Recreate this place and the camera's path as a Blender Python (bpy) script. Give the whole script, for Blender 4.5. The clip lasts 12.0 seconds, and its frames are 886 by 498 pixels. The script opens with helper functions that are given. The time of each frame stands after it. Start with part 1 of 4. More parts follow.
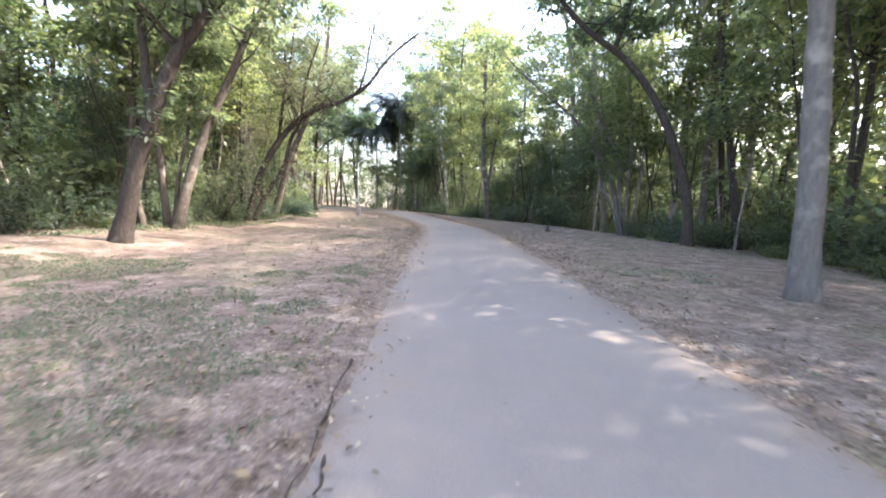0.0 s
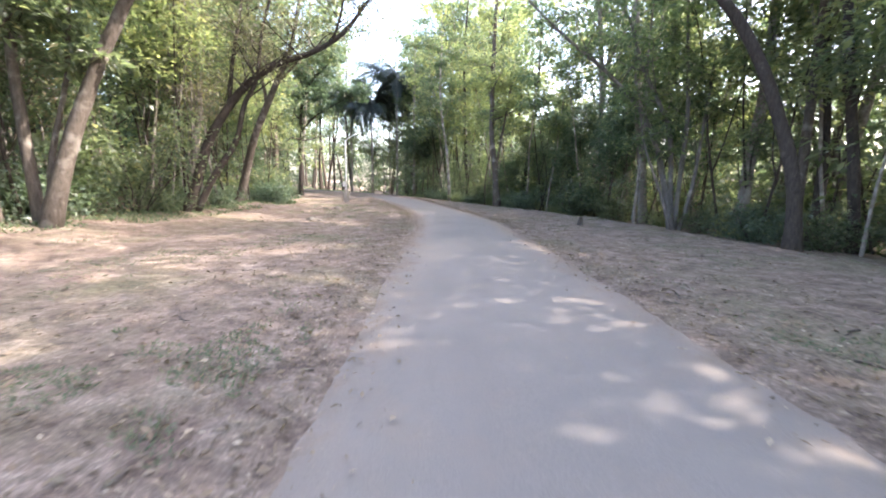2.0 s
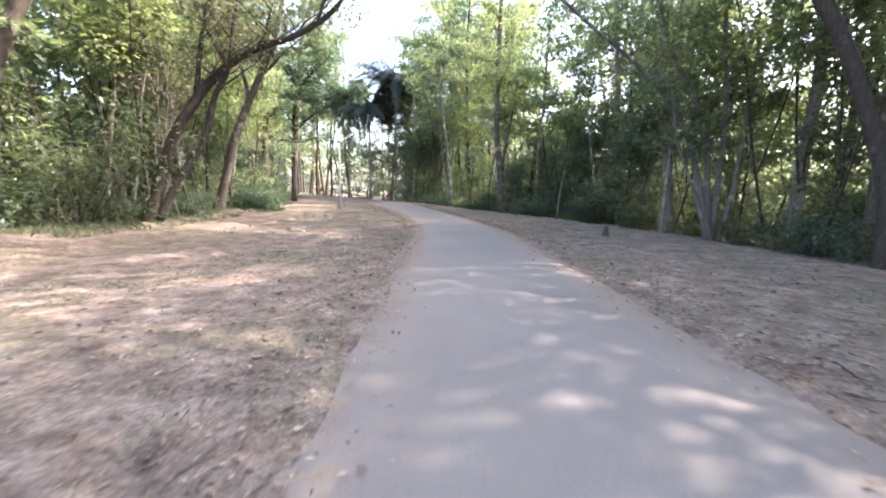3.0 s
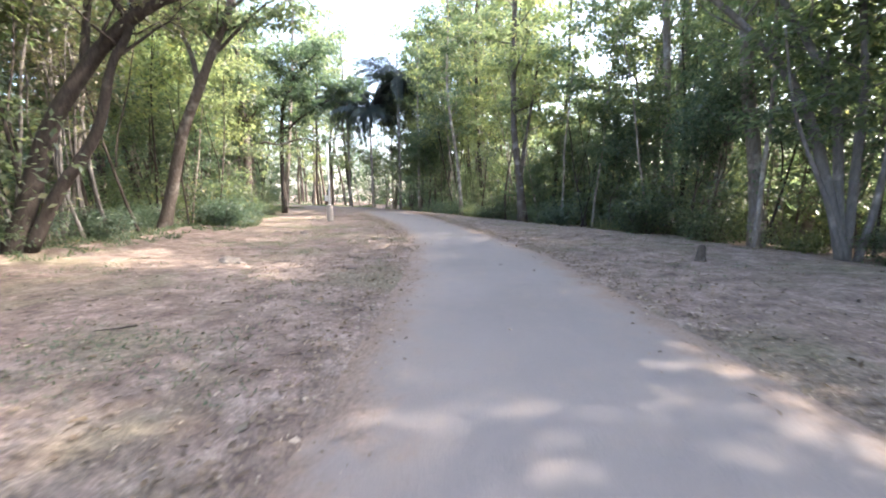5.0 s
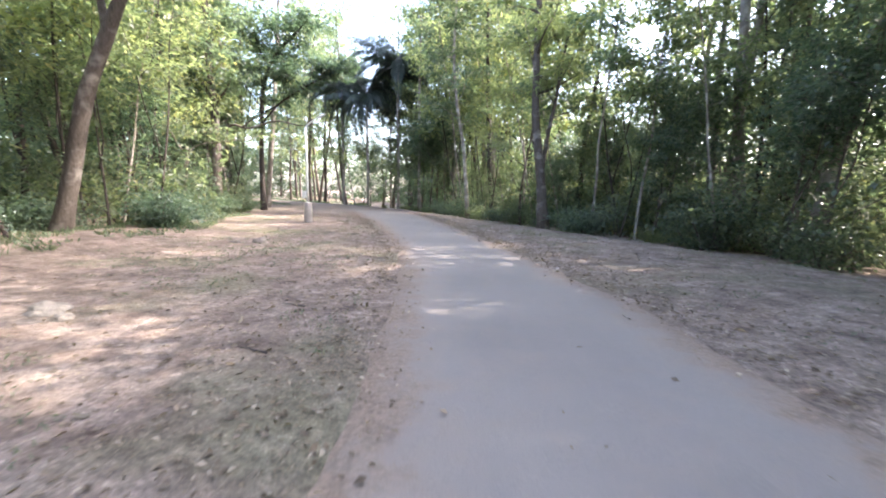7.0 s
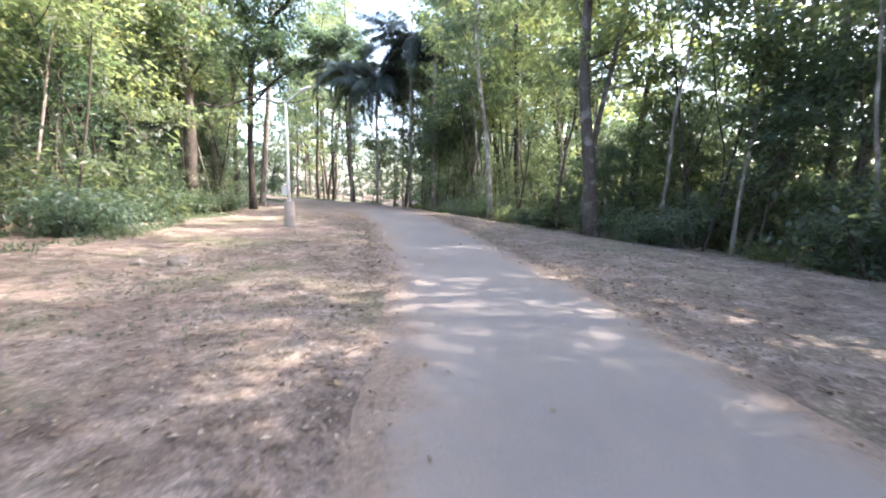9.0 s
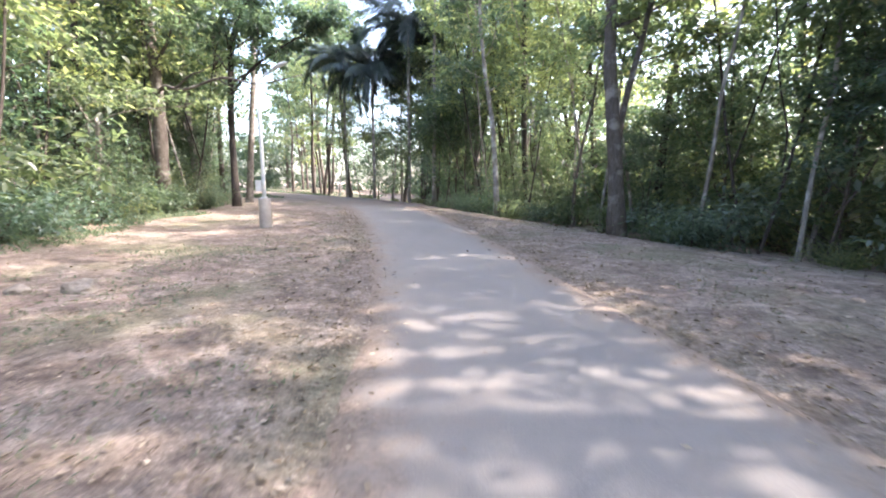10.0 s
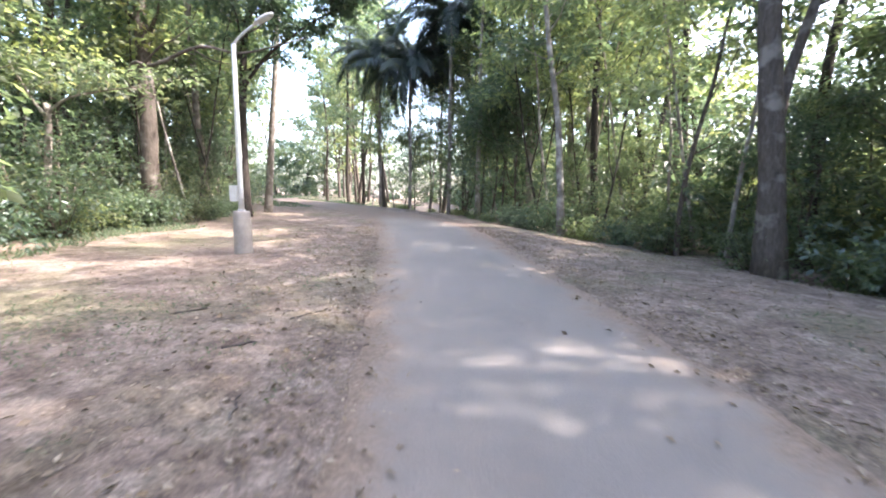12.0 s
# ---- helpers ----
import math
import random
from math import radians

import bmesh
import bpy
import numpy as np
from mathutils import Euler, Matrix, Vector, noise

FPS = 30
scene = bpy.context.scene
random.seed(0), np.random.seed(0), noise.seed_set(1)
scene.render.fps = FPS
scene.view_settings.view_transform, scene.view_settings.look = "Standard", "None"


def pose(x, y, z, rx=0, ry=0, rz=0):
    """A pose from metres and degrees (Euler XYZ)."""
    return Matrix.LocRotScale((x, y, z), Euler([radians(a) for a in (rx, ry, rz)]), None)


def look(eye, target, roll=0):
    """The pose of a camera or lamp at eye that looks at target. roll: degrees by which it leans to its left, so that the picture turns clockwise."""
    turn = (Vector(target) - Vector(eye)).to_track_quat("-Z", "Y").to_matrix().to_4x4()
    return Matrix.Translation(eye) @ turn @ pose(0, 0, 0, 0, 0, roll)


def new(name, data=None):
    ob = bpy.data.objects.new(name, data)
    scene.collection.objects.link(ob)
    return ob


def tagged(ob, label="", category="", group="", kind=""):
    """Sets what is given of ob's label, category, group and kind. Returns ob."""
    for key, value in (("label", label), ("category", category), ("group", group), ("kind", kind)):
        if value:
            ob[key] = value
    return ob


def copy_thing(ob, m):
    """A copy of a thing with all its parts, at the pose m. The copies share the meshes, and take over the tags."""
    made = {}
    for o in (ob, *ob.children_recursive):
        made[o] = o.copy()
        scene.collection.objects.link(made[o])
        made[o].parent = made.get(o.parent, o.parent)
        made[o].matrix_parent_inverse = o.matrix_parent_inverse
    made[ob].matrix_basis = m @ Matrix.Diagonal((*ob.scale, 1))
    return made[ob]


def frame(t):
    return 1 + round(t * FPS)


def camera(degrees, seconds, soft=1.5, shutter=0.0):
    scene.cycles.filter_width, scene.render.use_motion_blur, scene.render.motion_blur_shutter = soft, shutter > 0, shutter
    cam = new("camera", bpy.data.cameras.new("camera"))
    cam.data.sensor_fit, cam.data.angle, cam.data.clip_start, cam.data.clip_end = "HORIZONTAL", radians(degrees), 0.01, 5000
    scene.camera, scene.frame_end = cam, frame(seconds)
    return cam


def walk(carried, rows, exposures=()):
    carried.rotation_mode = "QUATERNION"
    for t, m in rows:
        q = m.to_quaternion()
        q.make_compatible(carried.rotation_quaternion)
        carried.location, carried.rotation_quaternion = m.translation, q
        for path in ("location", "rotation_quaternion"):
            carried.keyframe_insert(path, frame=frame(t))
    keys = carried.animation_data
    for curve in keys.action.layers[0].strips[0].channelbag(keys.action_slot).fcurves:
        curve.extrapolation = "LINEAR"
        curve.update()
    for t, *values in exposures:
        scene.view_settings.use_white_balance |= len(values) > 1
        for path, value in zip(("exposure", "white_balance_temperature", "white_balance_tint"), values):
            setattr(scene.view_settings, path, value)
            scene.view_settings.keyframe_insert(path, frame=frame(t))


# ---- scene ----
cam = camera(94.5, 12.0, soft=1.9, shutter=0.4)
METRES, EYE, TILT, LEAN, TURN = 28.3, 1.5, 0.0, 0.0, 0.0
ROWS = [
    (0.0, 0.0, 0.0, 0.0, 0.14, -7.06, -1.16),
    (0.5, 0.0001, 0.044, 0.0004, 0.17, -7.02, -1.21),
    (1.0, 0.0005, 0.0868, 0.0007, 0.26, -7.39, -1.35),
    (1.5, -0.0001, 0.1306, 0.0004, 0.24, -8.36, -1.24),
    (2.0, -0.0001, 0.1752, 0.0004, 0.36, -9.37, -1.15),
    (2.5, -0.0006, 0.2166, -0.0005, 0.29, -8.89, -1.05),
    (3.0, -0.003, 0.2596, -0.001, 0.44, -8.66, -1.01),
    (5.0, -0.0027, 0.4304, -0.0027, 1.7, -7.77, 0.4),
    (5.5, -0.0032, 0.472, -0.0021, 1.24, -7.82, -0.11),
    (6.0, -0.0066, 0.5141, -0.0024, 1.31, -7.38, -0.42),
    (6.5, -0.0097, 0.5526, -0.0026, 1.49, -7.19, -0.66),
    (7.0, -0.0131, 0.5922, -0.0029, 1.85, -8.0, -0.89),
    (9.0, -0.0226, 0.757, -0.0051, 4.11, -8.38, -1.06),
    (9.5, -0.0261, 0.796, -0.0052, 4.12, -9.03, -0.49),
    (10.0, -0.0289, 0.8374, -0.0052, 4.23, -9.32, -0.52),
    (10.5, -0.0351, 0.878, -0.0055, 5.0, -9.07, -0.72),
    (11.0, -0.0424, 0.9192, -0.0066, 6.97, -8.71, -0.57),
    (11.5, -0.0472, 0.9581, -0.0067, 8.65, -8.41, -0.75),
    (12.0, -0.0533, 0.9969, -0.0061, 9.7, -8.13, -1.07),
]
EXPOSURE = 3.24
walk(cam, [(t, pose(0, 0, EYE, TILT, LEAN, TURN) @ pose(METRES * x, METRES * y, METRES * z, 90 + pitch, roll, yaw)) for t, x, y, z, yaw, pitch, roll in ROWS],
     exposures=[(0.0, EXPOSURE, 6860, 18), (5.0, EXPOSURE + 0.04, 6740, 18), (8.0, EXPOSURE + 0.1, 6560, 18), (12.0, EXPOSURE + 0.1, 6480, 18)])

# ---- world and sun ----
SUN_AZ, SUN_EL = 82.0, 46.0          # degrees clockwise from +y, and above the horizon
world = bpy.data.worlds.new("world")
scene.world = world
world.use_nodes = True
wn = world.node_tree
sky = wn.nodes.new("ShaderNodeTexSky")
sky.sky_type = "NISHITA"
sky.sun_disc = False
sky.sun_elevation, sky.sun_rotation = radians(SUN_EL), radians(SUN_AZ)
sky.air_density, sky.dust_density, sky.ozone_density = 1.0, 3.0, 1.0
wn.links.new(sky.outputs[0], wn.nodes["Background"].inputs[0])
wn.nodes["Background"].inputs[1].default_value = 0.15
sun_data = bpy.data.lights.new("sun", "SUN")
sun_data.energy, sun_data.angle, sun_data.color = 2.0, radians(0.6), (1.0, 0.95, 0.86)
sun = new("sun", sun_data)
sun_from = Vector((math.sin(radians(SUN_AZ)) * math.cos(radians(SUN_EL)), math.cos(radians(SUN_AZ)) * math.cos(radians(SUN_EL)), math.sin(radians(SUN_EL))))
sun.matrix_world = look(sun_from * 60 + Vector((0, 30, 0)), (0, 30, 0))


# ---- materials ----
def material(name, rough=0.8, spec=0.3):
    m = bpy.data.materials.new(name)
    m.use_nodes = True
    nt = m.node_tree
    b = nt.nodes["Principled BSDF"]
    b.inputs["Roughness"].default_value = rough
    b.inputs["Specular IOR Level"].default_value = spec
    return m, nt, b


def coords(nt, kind="Object", scale=(1, 1, 1)):
    c = nt.nodes.new("ShaderNodeTexCoord")
    mp = nt.nodes.new("ShaderNodeMapping")
    mp.inputs["Scale"].default_value = scale
    nt.links.new(c.outputs[kind], mp.inputs["Vector"])
    return mp.outputs[0]


def noise_tex(nt, vec, scale, detail=4, rough=0.6):
    n = nt.nodes.new("ShaderNodeTexNoise")
    n.inputs["Scale"].default_value, n.inputs["Detail"].default_value, n.inputs["Roughness"].default_value = scale, detail, rough
    if vec is not None:
        nt.links.new(vec, n.inputs["Vector"])
    return n.outputs["Fac"]


def ramp(nt, fac, stops):
    r = nt.nodes.new("ShaderNodeValToRGB")
    e = r.color_ramp.elements
    while len(e) < len(stops):
        e.new(0.5)
    for s, (p, c) in zip(e, stops):
        s.position = p
        s.color = (*c, 1) if not isinstance(c, (int, float)) else (c, c, c, 1)
    nt.links.new(fac, r.inputs[0])
    return r.outputs[0]


def blend(nt, fac, a, b, mode="MIX"):
    m = nt.nodes.new("ShaderNodeMix")
    m.data_type, m.blend_type = "RGBA", mode
    for sock, v in ((m.inputs[0], fac), (m.inputs[6], a), (m.inputs[7], b)):
        if isinstance(v, (int, float)):
            sock.default_value = v
        elif isinstance(v, tuple):
            sock.default_value = (*v, 1)
        else:
            nt.links.new(v, sock)
    return m.outputs[2]


def bump(nt, b, height, strength, dist):
    n = nt.nodes.new("ShaderNodeBump")
    n.inputs["Strength"].default_value, n.inputs["Distance"].default_value = strength, dist
    nt.links.new(height, n.inputs["Height"])
    nt.links.new(n.outputs[0], b.inputs["Normal"])


def leaf_material(name, dark, light, warm, trans=0.4, rough=0.38, steps=(0.55, 0.9), spec=0.75):
    m, nt, b = material(name, rough, spec)
    geo = nt.nodes.new("ShaderNodeNewGeometry")
    info = nt.nodes.new("ShaderNodeObjectInfo")
    col = ramp(nt, geo.outputs["Random Per Island"], [(0.0, dark), (steps[0], light), (steps[1], light), (1.0, warm)])
    tint = ramp(nt, info.outputs["Random"], [(0.0, (0.70, 0.82, 0.84)), (0.5, (1, 1, 1)), (1.0, (1.15, 1.1, 0.92))])
    col = blend(nt, 1.0, col, tint, "MULTIPLY")
    nt.links.new(col, b.inputs["Base Color"])
    tr = nt.nodes.new("ShaderNodeBsdfTranslucent")
    nt.links.new(blend(nt, 1.0, col, (1.92, 2.05, 1.25), "MULTIPLY"), tr.inputs["Color"])
    mix = nt.nodes.new("ShaderNodeMixShader")
    mix.inputs[0].default_value = trans
    nt.links.new(b.outputs[0], mix.inputs[1])
    nt.links.new(tr.outputs[0], mix.inputs[2])
    nt.links.new(mix.outputs[0], nt.nodes["Material Output"].inputs["Surface"])
    return m


def bark_material(name, dark, light, pale, patch=0.6):
    m, nt, b = material(name, 0.9, 0.2)
    v = coords(nt, scale=(1, 1, 0.25))
    v2 = coords(nt)
    fine = noise_tex(nt, v, 18, 6, 0.7)
    blot = noise_tex(nt, v2, 1.6, 3)
    col = ramp(nt, fine, [(0.3, dark), (0.7, light)])
    col = blend(nt, ramp(nt, blot, [(patch - 0.06, 0.0), (patch + 0.08, 1.0)]), col, pale)
    nt.links.new(col, b.inputs["Base Color"])
    bump(nt, b, fine, 0.9, 0.03)
    return m


LEAF = leaf_material("broad_leaf", (0.056, 0.078, 0.06), (0.12, 0.147, 0.112), (0.225, 0.21, 0.14), 0.6)
LEAF_DARK = leaf_material("dark_leaf", (0.046, 0.069, 0.056), (0.092, 0.122, 0.096), (0.15, 0.17, 0.115), 0.58)
LEAF_BRIGHT = leaf_material("bright_leaf", (0.084, 0.108, 0.072), (0.157, 0.18, 0.118), (0.28, 0.255, 0.155), 0.63)
LEAF_BLUE = leaf_material("blue_green_leaf", (0.06, 0.092, 0.075), (0.105, 0.145, 0.115), (0.17, 0.20, 0.13), 0.45)
LEAF_DRY = leaf_material("withered_leaf", (0.10, 0.085, 0.06), (0.17, 0.145, 0.10), (0.25, 0.215, 0.15), 0.3, 0.7)
PALM_LEAF = leaf_material("palm_leaflet", (0.026, 0.042, 0.038), (0.05, 0.07, 0.062), (0.09, 0.11, 0.075), 0.25, 0.4)
GRASS = leaf_material("grass_blade", (0.07, 0.10, 0.072), (0.115, 0.155, 0.105), (0.24, 0.225, 0.15), 0.3, 0.7, spec=0.3)
LITTER = leaf_material("fallen_leaf", (0.095, 0.07, 0.05), (0.225, 0.172, 0.13), (0.40, 0.33, 0.26), 0.1, 0.85, (0.45, 0.78), 0.15)
BARK = bark_material("brown_bark", (0.055, 0.045, 0.038), (0.14, 0.118, 0.10), (0.24, 0.215, 0.19), 0.6)
BARK_DARK = bark_material("dark_bark", (0.03, 0.025, 0.022), (0.085, 0.07, 0.06), (0.15, 0.13, 0.11), 0.66)
BARK_PALE = bark_material("pale_bark", (0.13, 0.11, 0.095), (0.27, 0.24, 0.21), (0.42, 0.39, 0.35), 0.55)
BARK_GREY = bark_material("smooth_grey_bark", (0.11, 0.102, 0.095), (0.19, 0.175, 0.162), (0.29, 0.265, 0.24), 0.6)

ASPHALT, nt, b = material("worn_asphalt", 0.85, 0.3)
v = coords(nt)
grain = noise_tex(nt, v, 160, 3, 0.7)
stain = noise_tex(nt, v, 0.9, 5, 0.6)
long_stain = noise_tex(nt, coords(nt, scale=(1.6, 0.25, 1)), 1.0, 4, 0.6)
col = ramp(nt, stain, [(0.3, (0.183, 0.161, 0.149)), (0.7, (0.231, 0.204, 0.186))])
patchy = noise_tex(nt, v, 4.5, 7, 0.72)
col = blend(nt, ramp(nt, patchy, [(0.38, 0.0), (0.72, 0.6)]), col, (0.235, 0.207, 0.178))
col = blend(nt, ramp(nt, noise_tex(nt, v, 0.45, 5, 0.6), [(0.42, 0.0), (0.64, 0.75)]), col, (0.146, 0.130, 0.118))
col = blend(nt, ramp(nt, long_stain, [(0.42, 0.0), (0.7, 0.55)]), col, (0.221, 0.195, 0.177))
att = nt.nodes.new("ShaderNodeAttribute")
att.attribute_name = "edge_dust"
dust = nt.nodes.new("ShaderNodeMath")
dust.operation = "ADD"
nt.links.new(att.outputs["Fac"], dust.inputs[0])
nt.links.new(noise_tex(nt, v, 2.2, 6, 0.7), dust.inputs[1])
col = blend(nt, ramp(nt, dust.outputs[0], [(0.5, 0.0), (0.9, 0.8)]), col, (0.247, 0.190, 0.148))
col = blend(nt, 0.35, col, ramp(nt, grain, [(0.3, (0.064, 0.057, 0.051)), (0.7, (0.371, 0.335, 0.301))]))
col = blend(nt, ramp(nt, dust.outputs[0], [(0.74, 0.0), (1.08, 0.9)]), col, ramp(nt, noise_tex(nt, v, 22, 5, 0.75), [(0.35, (0.134, 0.096, 0.071)), (0.65, (0.278, 0.205, 0.153))]))
nt.links.new(col, b.inputs["Base Color"])
bump(nt, b, grain, 0.5, 0.006)

CRACK, nt, b = material("crack_filling", 0.95, 0.1)
b.inputs["Base Color"].default_value = (0.06, 0.052, 0.045, 1)

EARTH, nt, b = material("leaf_strewn_earth", 0.95, 0.15)
v = coords(nt)
big = noise_tex(nt, v, 0.35, 5, 0.6)
mid = noise_tex(nt, v, 2.3, 6, 0.65)
fine = noise_tex(nt, v, 34, 5, 0.75)
col = ramp(nt, mid, [(0.30, (0.11, 0.081, 0.064)), (0.5, (0.198, 0.154, 0.126)), (0.70, (0.305, 0.25, 0.208))])
col = blend(nt, ramp(nt, big, [(0.50, 0.0), (0.66, 0.65)]), col, (0.145, 0.14, 0.085))
col = blend(nt, ramp(nt, noise_tex(nt, v, 0.8, 4), [(0.56, 0.0), (0.7, 0.5)]), col, (0.23, 0.165, 0.14))
col = blend(nt, 0.55, col, ramp(nt, noise_tex(nt, v, 10, 6, 0.7), [(0.34, 0.2), (0.5, 0.5), (0.68, 0.85)]), "OVERLAY")
col = blend(nt, 0.75, col, ramp(nt, fine, [(0.3, 0.25), (0.5, 0.5), (0.72, 0.95)]), "OVERLAY")
nt.links.new(col, b.inputs["Base Color"])
bump(nt, b, blend(nt, 0.5, fine, mid), 0.8, 0.05)

CONCRETE, nt, b = material("rough_concrete", 0.9, 0.3)
v = coords(nt)
col = ramp(nt, noise_tex(nt, v, 5, 6, 0.7), [(0.3, (0.29, 0.265, 0.245)), (0.7, (0.42, 0.385, 0.355))])
nt.links.new(col, b.inputs["Base Color"])
bump(nt, b, noise_tex(nt, v, 60, 4), 0.5, 0.01)

GALV, nt, b = material("galvanised_steel", 0.5, 0.5)
b.inputs["Metallic"].default_value = 0.12
nt.links.new(ramp(nt, noise_tex(nt, coords(nt), 12, 4), [(0.3, (0.60, 0.605, 0.60)), (0.7, (0.74, 0.745, 0.73))]), b.inputs["Base Color"])

SIGN_WHITE, nt, b = material("white_sign_paint", 0.5, 0.4)
nt.links.new(ramp(nt, noise_tex(nt, coords(nt), 9, 4), [(0.3, (0.68, 0.68, 0.66)), (0.7, (0.8, 0.8, 0.79))]), b.inputs["Base Color"])
GLASS_LAMP, nt, b = material("lamp_lens", 0.2, 0.5)
b.inputs["Base Color"].default_value = (0.6, 0.6, 0.58, 1)
STONE, nt, b = material("field_stone", 0.9, 0.25)
v = coords(nt)
nt.links.new(ramp(nt, noise_tex(nt, v, 7, 6, 0.7), [(0.3, (0.15, 0.128, 0.105)), (0.7, (0.31, 0.27, 0.225))]), b.inputs["Base Color"])
bump(nt, b, noise_tex(nt, v, 22, 5), 0.7, 0.03)


# ---- plan ----
def interp(y, table):
    return float(np.interp(y, [a for a, _ in table], [c for _, c in table]))


ROAD_L = [(-40, -0.8), (2, -0.8), (8, -0.95), (14, -1.08), (20, -1.2), (24, -1.5), (27, -1.9), (30, -2.5), (33, -3.4), (38, -4.9), (44.5, -7.3), (52, -11.2), (58, -15.5), (66, -23), (76, -33)]
ROAD_R = [(-40, 2.7), (8, 2.65), (14, 2.65), (18, 2.5), (22, 2.4), (25, 1.9), (28, 1.3), (31, 0.6), (33.3, 0.15), (37, -0.8), (44, -2.6), (50, -4.9), (54, -7.2), (61, -12.5), (70, -21), (80, -31)]
WOOD_R = [(-40, 10), (5, 11), (12, 11.5), (18, 10.8), (25, 10.2), (30, 8.6), (35, 6.2), (38.5, 4.4), (44, 1.6), (50, -1.5), (56, -4.5), (62, -9), (70, -17), (80, -27)]
WOOD_L = [(-40, -11), (8, -12.5), (14, -11), (18, -10.3), (24, -10.6), (30, -10.8), (33, -11.6), (38, -14), (45, -14.5), (60, -24), (70, -31), (90, -46)]


def smooth(a, b, x):
    u = min(1.0, max(0.0, (x - a) / (b - a)))
    return u * u * (3 - 2 * u)


def base_z(x, y):
    z = -0.19 * smooth(8, 30, y)
    z += 0.30 * smooth(7.0, 11.0, -x) * (1 - smooth(27, 36, y))
    edge = interp(y, WOOD_R)
    z -= 0.30 * smooth(edge - 3.0, edge + 0.5, x) + 0.7 * smooth(edge, edge + 9, x)
    return z


def ground_z(x, y):
    off = max(interp(y, ROAD_L) - x, x - interp(y, ROAD_R))
    rough = smooth(0.15, 1.2, off)
    n = noise.noise(Vector((x * 0.45, y * 0.45, 3.1))) * 0.07 + noise.noise(Vector((x * 1.7, y * 1.7, 8.2))) * 0.03
    return base_z(x, y) + rough * n - (0.03 if off < 0 else 0.0)


# ---- mesh helpers ----
def mesh_object(name, verts, faces, mat, parent=None, label="", smooth_shade=True):
    me = bpy.data.meshes.new(name)
    me.from_pydata([tuple(p) for p in verts], [], faces)
    me.materials.append(mat)
    if smooth_shade:
        me.polygons.foreach_set("use_smooth", [True] * len(me.polygons))
    me.update()
    ob = new(name, me)
    if parent is not None:
        ob.parent = parent
    return tagged(ob, label)


def part(name, bm, mat, parent, label=""):
    me = bpy.data.meshes.new(name)
    bm.to_mesh(me)
    bm.free()
    me.materials.append(mat)
    ob = new(name, me)
    ob.parent = parent
    return tagged(ob, label)


class Tubes:
    """Collects tapered tubes into one mesh."""

    def __init__(self):
        self.v, self.f = [], []

    def add(self, pts, radii, n=8, rng=None, wobble=0.0):
        pts = [Vector(p) for p in pts]
        start = len(self.v)
        u = None
        for i, p in enumerate(pts):
            d = (pts[min(i + 1, len(pts) - 1)] - pts[max(i - 1, 0)]).normalized()
            if u is None:
                u = d.orthogonal().normalized()
            u = (u - d * u.dot(d)).normalized()
            w = d.cross(u)
            for k in range(n):
                a = 2 * math.pi * k / n
                r = radii[i] * (1 + (rng.uniform(-wobble, wobble) if rng else 0))
                self.v.append(p + (u * math.cos(a) + w * math.sin(a)) * r)
        for i in range(len(pts) - 1):
            for k in range(n):
                a, b2 = start + i * n + k, start + i * n + (k + 1) % n
                self.f.append((a, b2, b2 + n, a + n))
        self.f.append(tuple(start + k for k in reversed(range(n))))
        self.f.append(tuple(start + (len(pts) - 1) * n + k for k in range(n)))


def spline(pts, steps=4):
    """Catmull-Rom through pts."""
    pts = [Vector(p) for p in pts]
    out = []
    for i in range(len(pts) - 1):
        p0, p1, p2, p3 = pts[max(i - 1, 0)], pts[i], pts[i + 1], pts[min(i + 2, len(pts) - 1)]
        for k in range(steps):
            t = k / steps
            out.append(0.5 * ((2 * p1) + (p2 - p0) * t + (2 * p0 - 5 * p1 + 4 * p2 - p3) * t * t + (3 * p1 - p0 - 3 * p2 + p3) * t ** 3))
    out.append(pts[-1])
    return out


def leaves_mesh(name, c, d, nrm, length, width, mat, parent=None, fold=0.25):
    """Many small pointed leaves, each folded along its midrib: c base points, d directions, nrm normals."""
    c, d, nrm = (np.asarray(a, dtype=np.float64) for a in (c, d, nrm))
    d /= np.linalg.norm(d, axis=1, keepdims=True) + 1e-9
    s = np.cross(d, nrm)
    s /= np.linalg.norm(s, axis=1, keepdims=True) + 1e-9
    nn = np.cross(s, d)
    length, width = np.asarray(length)[:, None], np.asarray(width)[:, None]
    mid = c + d * length * 0.45
    v = np.stack([c, mid + s * width * 0.5 + nn * width * fold, c + d * length, mid - s * width * 0.5 + nn * width * fold], 1).reshape(-1, 3)
    n = len(c)
    i = np.arange(n) * 4
    tri = np.stack([i, i + 1, i + 2, i, i + 2, i + 3], 1).reshape(-1)
    me = bpy.data.meshes.new(name)
    me.vertices.add(4 * n)
    me.vertices.foreach_set("co", v.reshape(-1))
    me.loops.add(6 * n)
    me.loops.foreach_set("vertex_index", tri.astype(np.int32))
    me.polygons.add(2 * n)
    me.polygons.foreach_set("loop_start", (np.arange(2 * n) * 3).astype(np.int32))
    me.materials.append(mat)
    me.update(calc_edges=True)
    ob = new(name, me)
    if parent is not None:
        ob.parent = parent
    return ob


